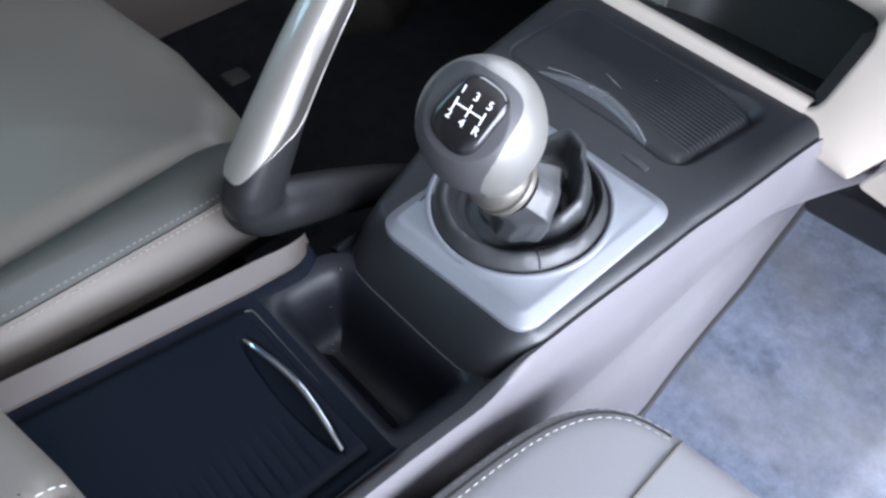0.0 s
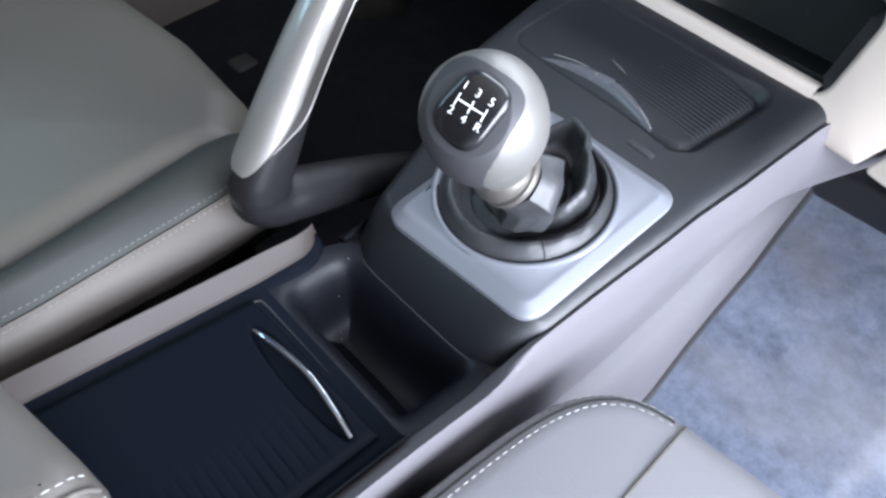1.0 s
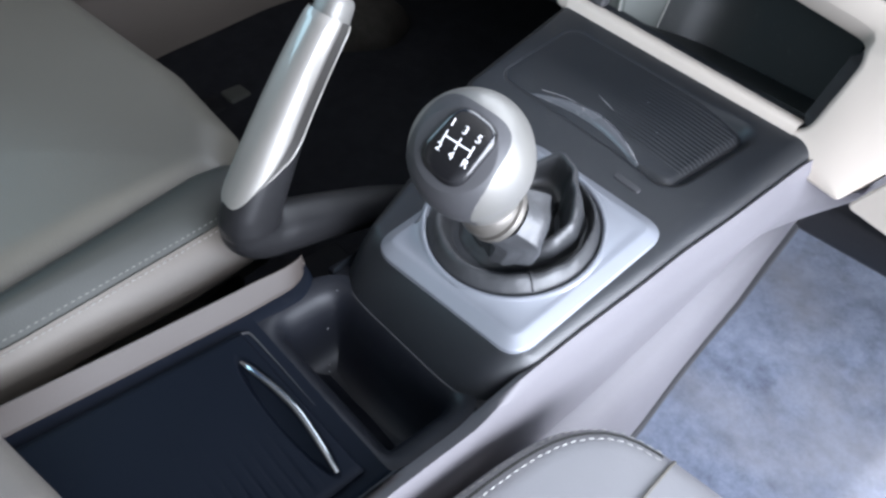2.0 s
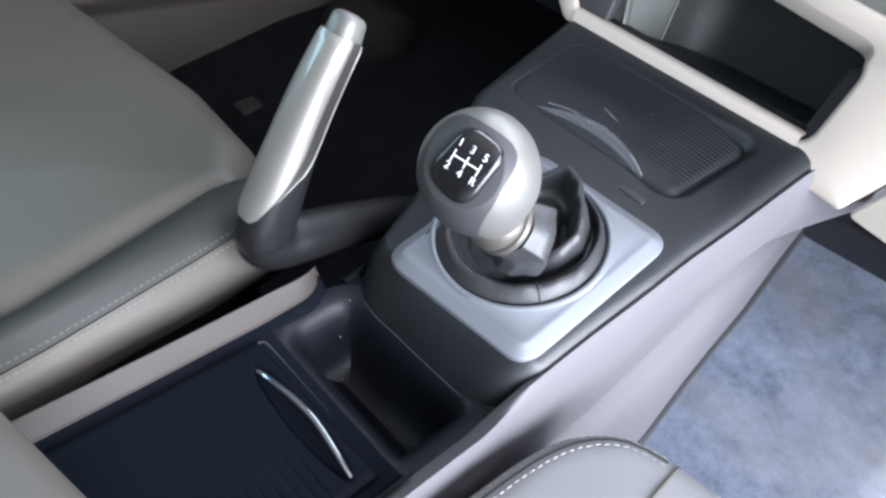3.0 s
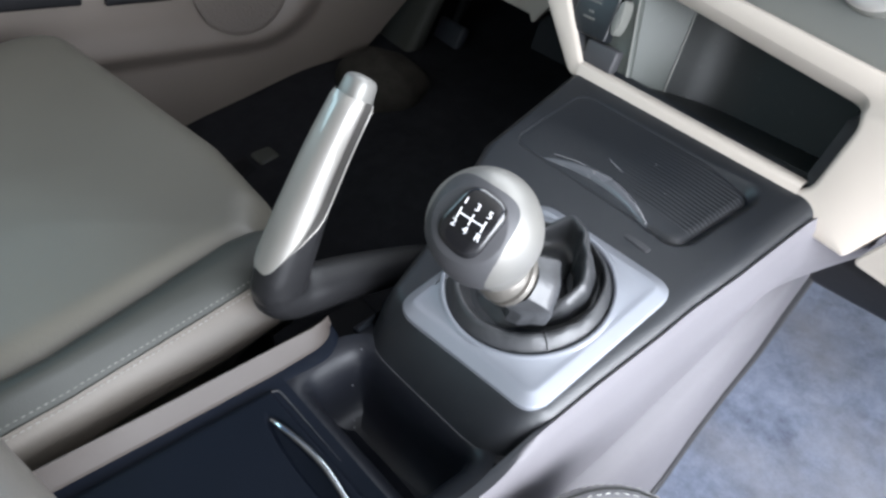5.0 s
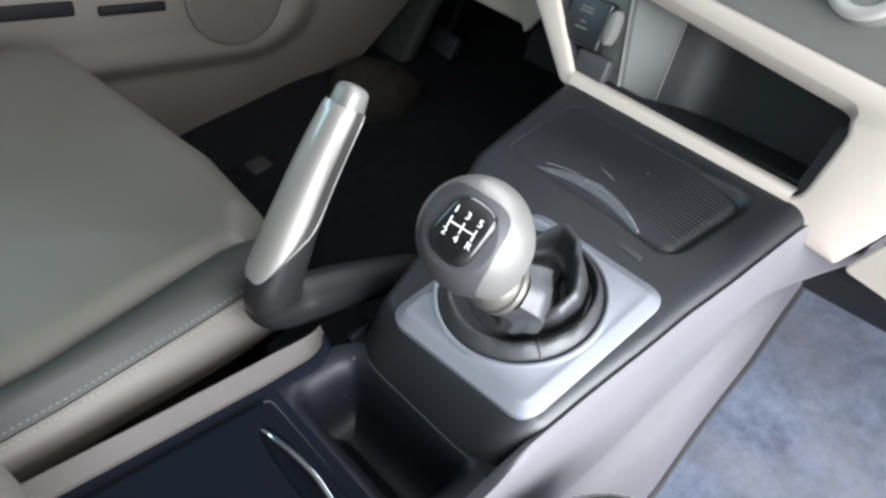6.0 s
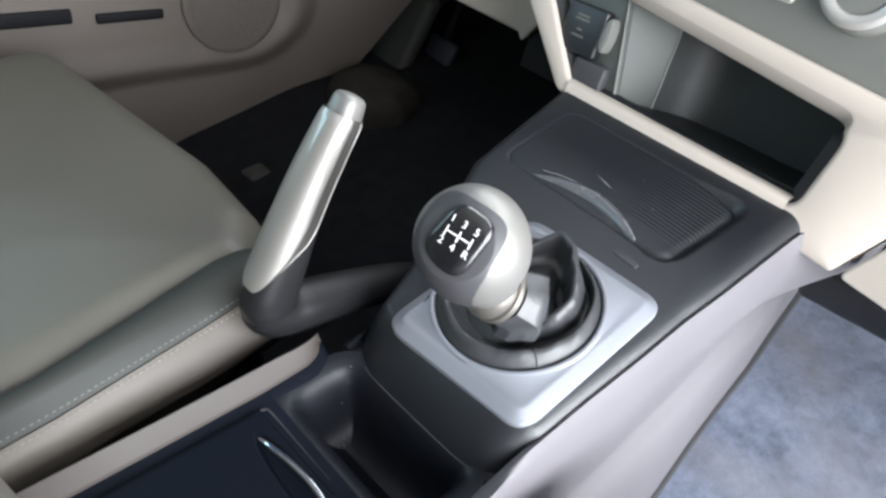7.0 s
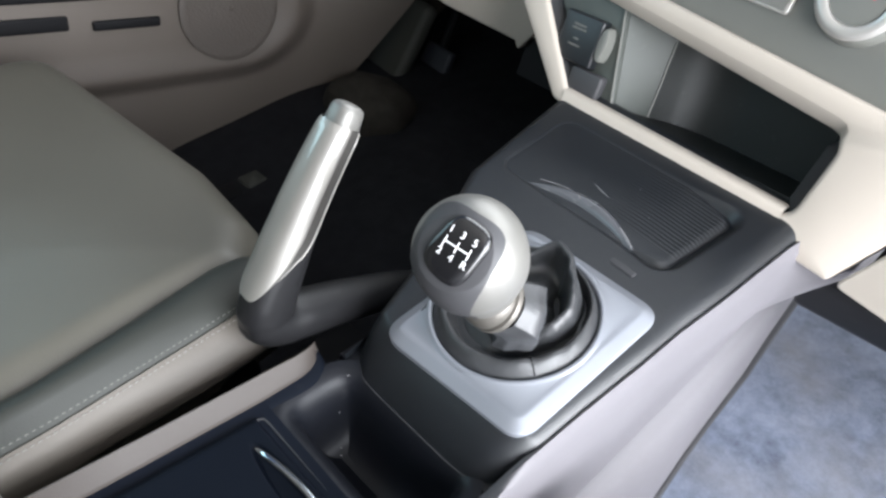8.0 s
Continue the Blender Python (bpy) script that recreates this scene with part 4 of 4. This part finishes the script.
pas = thing("passenger_seat", "light grey leather passenger seat with double stitched edge", "car seat", group="front seats")
run = curve3([(0.0700, -0.62, 0), (0.0715, -0.36, 0), (0.0730, -0.20, 0), (0.0775, -0.11, 0), (0.0862, -0.062, 0), (0.1025, -0.0352, 0), (0.1230, -0.0235, 0), (0.1500, -0.0195, 0), (0.2100, -0.0150, 0), (0.30, -0.0080, 0)], 90)
plan = [Vector((p.x, p.y)) for p in run] + [Vector(q) for q in ((0.45, -0.008), (0.54, -0.014), (0.578, -0.028), (0.596, -0.055), (0.60, -0.09), (0.60, -0.605), (0.585, -0.62), (0.09, -0.62))]
plan = even(plan, 200)
pad = part("cushion", pillow(plan, -0.13, -0.0285, 0.020, 0.010), M_LEATHER3, pas, "light grey leather cushion", sharp=80)


def front_run(pts):
    keep = [p for p in pts if -0.45 < p.y and p.x < 0.1405]
    i = max(range(len(keep) - 1), key=lambda k: (keep[k + 1] - keep[k]).length)
    if (keep[i + 1] - keep[i]).length > 0.02:
        keep = keep[i + 1:] + keep[:i + 1]
    return keep


for d, r in ((0.0125, 0.00036), (0.0045, 0.00032)):
    part("stitching", stitches([(p.x, p.y, roll_z(d, -0.0285, 0.020) + 0.0003) for p in front_run(dense(shrink(dense(plan), d)))], 0.0050, 0.0034, r), M_STITCH, pad, "pale thread stitching")
part("piping", tube([(p.x, p.y, roll_z(0.0085, -0.0285, 0.020) - 0.0002) for p in front_run(dense(shrink(dense(plan), 0.0085)))], 0.0010, 8), M_BOLSTER, pad, "dark grey seam between the stitch rows")
seam = [(0.1425, -0.0200 - d, roll_z(d, -0.0285, 0.020) - 0.0001) for d in (0.0003, 0.002, 0.005, 0.010, 0.016)] + [(0.1430, -0.060, -0.0268), (0.145, -0.20, -0.0232)]
part("panel_seam", tube(curve3(seam, 40), 0.0009, 8), M_LEATHER, pad, "dark seam between cushion panels")
part("seat_base", rbox(0.13, 0.57, -0.58, -0.07, -0.235, -0.125, 0.012), M_BLACK, pas, "black seat base")
part("seat_back", moved(rbox(0.12, 0.60, -0.12, 0.0, -0.02, 0.60, 0.05, 5), Matrix.Translation((0, -0.55, 0.0)) @ pose(0, 0, 0, 18)), M_LEATHER3, pas, "light grey leather backrest")
part("seat_rail", rbox(0.20, 0.24, -0.50, 0.03, -0.243, -0.205, 0.004), M_BLACK, pas, "black steel seat rail")

# ---- dashboard ----
dash = thing("dashboard", "warm grey plastic dashboard with open storage pocket", "dashboard")
ya, lean = radians(-4.3), radians(20)
da = Vector((math.cos(ya), math.sin(ya), 0))
dfw = Vector((-math.sin(ya), math.cos(ya), 0))
db = Vector((0, 0, 1)) * math.cos(lean) + dfw * math.sin(lean)
dn = da.cross(db)
DM = Matrix((da, db, dn)).transposed().to_4x4()
DM.translation = (-0.028, 0.1805, 0.0417)
# local: x across, y up the face, z towards the cabin
inner = rounded([(-0.168, 0.0935), (-0.0945, 0.0085), (0.108, 0.0010), (0.1140, 0.0600)], [0.010, 0.012, 0.012, 0.015], 8)
outer = rounded([(-0.235, 0.1190), (-0.1050, -0.0015), (0.1465, -0.0235), (0.192, 0.0745)], [0.006, 0.012, 0.004, 0.003], 8)
rows = []
for pts, z in ((outer, -0.030), (outer, -0.002), (shrink(outer, 0.0007), -0.0006), (shrink(outer, 0.002), 0.0)):
    rows.append([DM @ Vector((p.x, p.y, z)) for p in pts])
# the opening's edge: a wide chamfer along the top, a tight radius elsewhere
out_way = [(a - p) / 0.001 for a, p in zip(shrink(inner, -0.001), inner)]
top_side = [smooth01((n.y - 0.55) / 0.35) for n in out_way]
for d, dt, z, zt in ((0.0035, 0.0055, 0.0, 0.0), (0.0012, 0.0070, -0.0006, 0.0), (0.0, 0.0006, -0.0022, -0.0052), (0.0, 0.0, -0.005, -0.0040)):
    rows.append([DM @ Vector((p.x + n.x * (d + dt * w), p.y + n.y * (d + dt * w), z + zt * w)) for p, n, w in zip(inner, out_way, top_side)])
part("pocket_surround", grid(rows, wrap=True), M_DASH, dash, "warm grey plastic surround of the pocket", sharp=50)
sill_bar = [(-0.001, 0.0), (0.0075, 0.0006), (0.0098, -0.0010), (0.0112, -0.0040), (0.0120, -0.0150), (0.0100, -0.0172)]
rows = []
for i in range(41):
    x = -0.0955 + 0.199 * i / 40
    tilt = 0.0050 * i / 40
    rows.append([DM @ Vector((x, b - tilt if k else b - 0.002, z + 0.0006)) for k, (b, z) in enumerate(sill_bar)])
part("pocket_sill", grid(rows), M_DASH, dash, "warm grey rounded front sill of the pocket", sharp=70)
lip = []
for d, z in ((0.0, -0.0045), (0.0030, -0.0085), (0.0060, -0.0115), (0.0068, -0.0165)):
    reach = [d * (1 - w) * (1 + 0.6 * smooth01((n.x - 0.4) / 0.4)) for n, w in zip(out_way, top_side)]
    lip.append([DM @ Vector((p.x - n.x * r, p.y - n.y * r, z - 0.0045 * w)) for p, n, w, r in zip(inner, out_way, top_side, reach)])
part("pocket_lip", grid(lip, wrap=True), M_DARK, dash, "charcoal chamfered lip")
bx0, bx1, by0, by1, bz0, bz1 = -0.0565, 0.1070, 0.0020, 0.0850, -0.0850, -0.0150
# inner faces blackened to carry the pocket's shade
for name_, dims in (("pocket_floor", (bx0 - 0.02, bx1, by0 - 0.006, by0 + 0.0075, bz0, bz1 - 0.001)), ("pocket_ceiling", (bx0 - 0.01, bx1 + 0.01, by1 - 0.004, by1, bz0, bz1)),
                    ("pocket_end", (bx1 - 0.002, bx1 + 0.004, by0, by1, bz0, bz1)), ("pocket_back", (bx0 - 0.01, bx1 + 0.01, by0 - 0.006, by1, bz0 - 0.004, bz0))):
    part(name_, moved(rbox(*dims, 0.0), DM), M_LINING if name_ in ("pocket_back", "pocket_floor") else M_BLACK, dash, "lining of the open pocket, blackened in place of its shade")
wall = [[DM @ Vector((-0.0580 - 0.0215 * (y - 0.01) / 0.075 * (1 - 0.8 * k / 20) + 0.016 * k / 20, y, -0.014 - 0.034 * k / 20)) for y in (0.0, 0.02, 0.04, 0.06, 0.085)] for k in range(21)]
part("pocket_cheek", grid(wall), M_CHEEK, dash, "grey side wall of the pocket")
ridge = [DM @ Vector((-0.0580 - 0.0215 * (y - 0.01) / 0.075, y, -0.0138)) for y in (0.004, 0.02, 0.04, 0.06, 0.083)]
part("pocket_ridge", tube(ridge, 0.0012, 8), M_PANEL, dash, "pale grey ridge beside the sockets")
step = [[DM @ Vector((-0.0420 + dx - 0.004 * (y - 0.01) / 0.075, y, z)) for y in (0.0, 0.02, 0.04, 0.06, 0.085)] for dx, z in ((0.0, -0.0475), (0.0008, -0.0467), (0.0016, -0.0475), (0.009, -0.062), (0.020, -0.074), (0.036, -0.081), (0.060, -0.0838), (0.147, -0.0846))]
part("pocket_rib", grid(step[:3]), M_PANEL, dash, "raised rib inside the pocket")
part("pocket_wall", grid(step[2:]), M_TEAL, dash, "green grey inner wall of the pocket, its shade in the colour", sharp=80)
# left blanking panel that carries the sockets
panel = rounded([(-0.164, 0.086), (-0.0935, 0.0120), (-0.0560, 0.0100), (-0.0765, 0.0850)], 0.003)
part("socket_panel", moved(slab(panel, -0.030, -0.0140, 0.001), DM), M_CHEEK, dash, "grey panel beside the pocket")

# heater panel: a tilted lower band under a flat upper face
rows = []
for i in range(31):
    foot_, head_ = Vector((-0.232, 0.1196)).lerp(Vector((0.195, 0.0749)), i / 30), Vector((-0.20, 0.26)).lerp(Vector((0.232, 0.26)), i / 30)
    rise = (head_ - foot_).normalized()
    row = []
    for d, z in ((-0.003, -0.030), (-0.003, -0.0092), (0.0, -0.0088), (0.008, -0.0062), (0.016, -0.0038), (0.022, -0.0022), (0.026, -0.0014), (0.031, -0.0010), (0.045, -0.0010), ((head_ - foot_).length, -0.0010)):
        q = foot_ + rise * d
        row.append(DM @ Vector((q.x, q.y, z)))
    rows.append(row)
part("control_panel", grid(rows), M_PANEL, dash, "grey green heater control panel", sharp=70)
back_wall = rbox(-0.23, 0.20, -0.02, 0.13, -0.13, -0.095, 0.0)
part("dash_core", moved(back_wall, DM), M_BLACK, dash, "black inner structure of the dash")
dc = Vector((0.0830, 0.1355))


def turned(prof_, c, n=64):
    rows_ = [[DM @ Vector((c.x + r * math.cos(a), c.y + r * math.sin(a), z)) for a in (2 * math.pi * k / n for k in range(n))] for r, z in prof_]
    b = grid(rows_, wrap=True)
    b.faces.new([v for v in b.verts][-n:])
    return b


knob = part("heater_knob", turned([(0.0275, -0.002), (0.0272, 0.002), (0.0258, 0.0108), (0.0250, 0.0118)], dc), M_PANEL, dash, "grey heater knob skirt")
part("knob_ring", turned([(0.0252, 0.0110), (0.0248, 0.0126), (0.0230, 0.0142), (0.0200, 0.0147), (0.0174, 0.0138), (0.0166, 0.0122)], dc), M_RING, knob, "bright silver ring")
part("knob_face", turned([(0.0165, 0.0118), (0.0160, 0.0128), (0.010, 0.0132)], dc), M_PANEL, knob, "grey knob face")
part("knob_mark", moved(rbox(dc.x + 0.0070, dc.x + 0.0085, dc.y - 0.0005, dc.y + 0.0025, 0.0128, 0.0136, 0), DM), M_RED, knob, "small red mark")
btn = rounded([(-0.020, 0.1175), (0.0440, 0.1135), (0.0470, 0.150), (-0.018, 0.150)], 0.004)
key = part("heater_button", moved(slab(btn, -0.004, 0.0022, 0.001), DM), M_RING, dash, "silver edged heater button")
part("button_face", moved(slab(shrink(btn, 0.0018), 0.001, 0.0028, 0.0005), DM), M_INLAY, key, "pale satin button face")
# passenger side of the dash below the split line
gl = rounded([(0.1520, -0.0235), (0.50, -0.060), (0.56, 0.070), (0.1975, 0.0735)], [0.004, 0.02, 0.02, 0.003])
part("glovebox_door", moved(slab(gl, -0.05, 0.0, 0.002), DM), M_DASH, dash, "warm grey glovebox door")
gp = rounded([(0.197, 0.078), (0.56, 0.074), (0.58, 0.26), (0.235, 0.26)], 0.004)
part("upper_panel", moved(slab(gp, -0.05, -0.001, 0.002), DM), M_PANEL, dash, "grey passenger dash panel")
part("dash_top", rbox(-0.80, 0.80, 0.27, 0.74, 0.235, 0.30, 0.03, 4), M_PANEL, dash, "grey dashboard top")
part("under_panel", rbox(0.0915, 0.80, 0.245, 0.37, -0.076, -0.045, 0.006), M_DARK, dash, "charcoal panel under the glovebox")
part("stack_core", rbox(-0.150, 0.050, 0.235, 0.60, -0.24, 0.02, 0.006), M_BLACK, dash, "black lower centre stack")
# knee panel on the driver's side
kp = rounded([(-0.80, 0.10), (-0.385, 0.020), (-0.262, 0.0120), (-0.305, 0.075), (-0.33, 0.16), (-0.80, 0.20)], 0.008)
part("knee_panel", moved(slab(kp, -0.02, 0.0, 0.004), pose(0, 0.30, 0, 90) @ Matrix.Translation((0, 0, 0))), M_DASH, dash, "warm grey knee panel under the steering column")
part("stack_cheek", moved(slab(rounded([(-0.258, 0.012), (-0.196, 0.085), (-0.23, 0.20), (-0.32, 0.15)], 0.004), -0.02, 0.0, 0.002), pose(0, 0.285, 0, 90)), M_DASH, dash, "warm grey side cheek of the centre stack")

# sockets
sock = thing("accessory_socket", "dark grey socket cover with round cap beside the pocket", "socket")
cap = part("cover", moved(rbox(-0.1250, -0.0850, 0.0305, 0.0690, -0.0145, -0.0035, 0.0022), DM), M_DARK, sock, "dark grey hinged cover")
for k, (w, y) in enumerate(((0.012, 0.0600), (0.014, 0.0570), (0.005, 0.0490), (0.012, 0.0440))):
    part("print_bar", moved(rbox(-0.107 - w / 2, -0.107 + w / 2, y - 0.0007, y + 0.0007, -0.0037, -0.0030, 0), DM), M_THREAD, cap, "small pale printed line")
rows = [[DM @ Vector((-0.0812 + r * 0.34 * math.cos(a), 0.0520 + r * 1.10 * math.sin(a), z)) for a in (2 * math.pi * q / 40 for q in range(40))] for r, z in ((0.0125, -0.0145), (0.0125, -0.006), (0.0115, -0.0035), (0.008, -0.003))]
part("round_cap", grid(rows, wrap=True, cap=True), M_PANEL, sock, "grey round cap")
sock2 = thing("audio_socket", "small grey jack cover under the socket", "socket")
part("cover", moved(rbox(-0.1015, -0.0690, 0.0105, 0.0295, -0.0145, -0.0045, 0.0025), DM), M_GRIP, sock2, "grey rounded cover")

# ---- driver's door and footwell ----
door = tagged(new("door_1"), "brown grey plastic driver door panel, closed", "car door", kind="structure")
DX = -0.68
rows = []
SL = -0.165
for i in range(281):
    y = -0.75 + 1.25 * i / 280
    foot_z = lerp_table(y, [(-0.75, -0.27), (0.28, -0.27), (0.32, -0.215), (0.344, -0.19), (0.394, -0.14), (0.45, -0.085), (0.50, -0.03)])
    row = []
    for j in range(181):
        z = foot_z + (0.35 - foot_z) * j / 180
        h = z - SL * (y - 0.16)
        # raised lower module with a round front end
        if y > 0.16:
            e = math.hypot((y - 0.16) / 0.128, min(0, h + 0.030) / 0.095)
        else:
            e = -(h + 0.030) / 0.095 if h < -0.030 else 0.0
        x = DX + 0.019 * smooth01((1.16 - e) / 0.34) - (0.003 + 0.007 * smooth01((y - 0.05) / 0.14)) * smooth01((0.86 - e) / 0.40)
        x += 0.030 * smooth01((h - 0.045) / 0.05)
        x += 0.075 * smooth01((y - 0.22) / 0.34)
        row.append((x, y, z))
    rows.append(row)
part("door_skin", grid(rows), M_DOOR, door, "brown grey moulded door panel", sharp=60)
part("kick_panel", rbox(DX - 0.06, DX - 0.004, 0.30, 0.70, -0.27, 0.35, 0.008), M_SILL, door, "dark carpeted kick panel ahead of the door")
SPK = Vector((DX + 0.020, 0.166, -0.030))
rows = [[(SPK.x + z, SPK.y + r * math.cos(a), SPK.z + r * math.sin(a)) for a in (2 * math.pi * k / 48 for k in range(48))] for r, z in ((0.071, -0.002), (0.071, 0.0005), (0.067, 0.0018), (0.061, 0.0008), (0.055, 0.0), (0.02, 0.002), (0.002, 0.0022))]
part("speaker_grille", grid(rows, wrap=True), M_GRILLE, door, "round brown grey speaker grille")
for y0, y1, z, hh in ((-0.30, -0.034, -0.0005, 0.0085), (-0.011, 0.070, -0.0235, 0.0060), (-0.30, 0.088, 0.0260, 0.022)):
    tilt = Matrix.Translation((DX + 0.020, y1, z)) @ Matrix.Rotation(math.atan(SL), 4, "X")
    part("slot", moved(rbox(-0.004, 0.0020, y0 - y1, 0.0, -hh, hh, 0.003), tilt), M_BLACK, door, "dark recessed slot")
part("window_frame", rbox(DX - 0.04, DX + 0.05, -0.75, 0.65, 0.34, 0.38, 0.01), M_DOOR, door, "brown grey window ledge")

DRIVER_FLOOR = floor_profile(0.10)
ramp = [[(DX - 0.01 + 0.20 * k / 20, -0.5 + 1.12 * i / 40, lerp_table(-0.5 + 1.12 * i / 40, DRIVER_FLOOR) + 0.006 + 0.006 * (1 - smooth01(k / 20)) - 0.004 * smooth01((k - 16) / 4) + 0.003 * noise.noise((k * 0.3, i * 0.4, 2))) for k in range(21)] for i in range(41)]
ramp = part("trim", grid(ramp), M_SILL)
tagged(ramp, "dark brown carpet over the driver door sill", "carpet", kind="structure")
footpad = thing("footrest", "dark rubber footrest against the driver bulkhead", "footrest")
part("pad", moved(rbox(-0.055, 0.055, -0.075, 0.075, -0.014, 0.014, 0.012), pose(-0.645, 0.440, -0.145, 58, 0, -8)), M_REST, footpad, "dark ribbed rubber pad")
ped = thing("clutch_pedal", "black rubber clutch pedal over the carpet", "pedal")
part("pad", moved(rbox(-0.033, 0.033, -0.036, 0.036, -0.008, 0.008, 0.006), pose(-0.580, 0.465, -0.178, 62, 0, -6)), M_PEDAL, ped, "black rubber pad")
part("arm", tube([(-0.580, 0.472, -0.170), (-0.580, 0.53, -0.07), (-0.580, 0.60, 0.12)], 0.008, 10), M_BLACK, ped, "black steel arm")
mound = thing("floor_mat", "dark grey carpet mat rising over the footwell edge", "mat")
part("carpet", pillow(rounded([(-0.63, 0.27), (-0.52, 0.235), (-0.47, 0.30), (-0.50, 0.365), (-0.57, 0.375), (-0.64, 0.350)], 0.035, 6), -0.25, -0.150, 0.040, 0.008), M_MOUND, mound, "dark carpet")
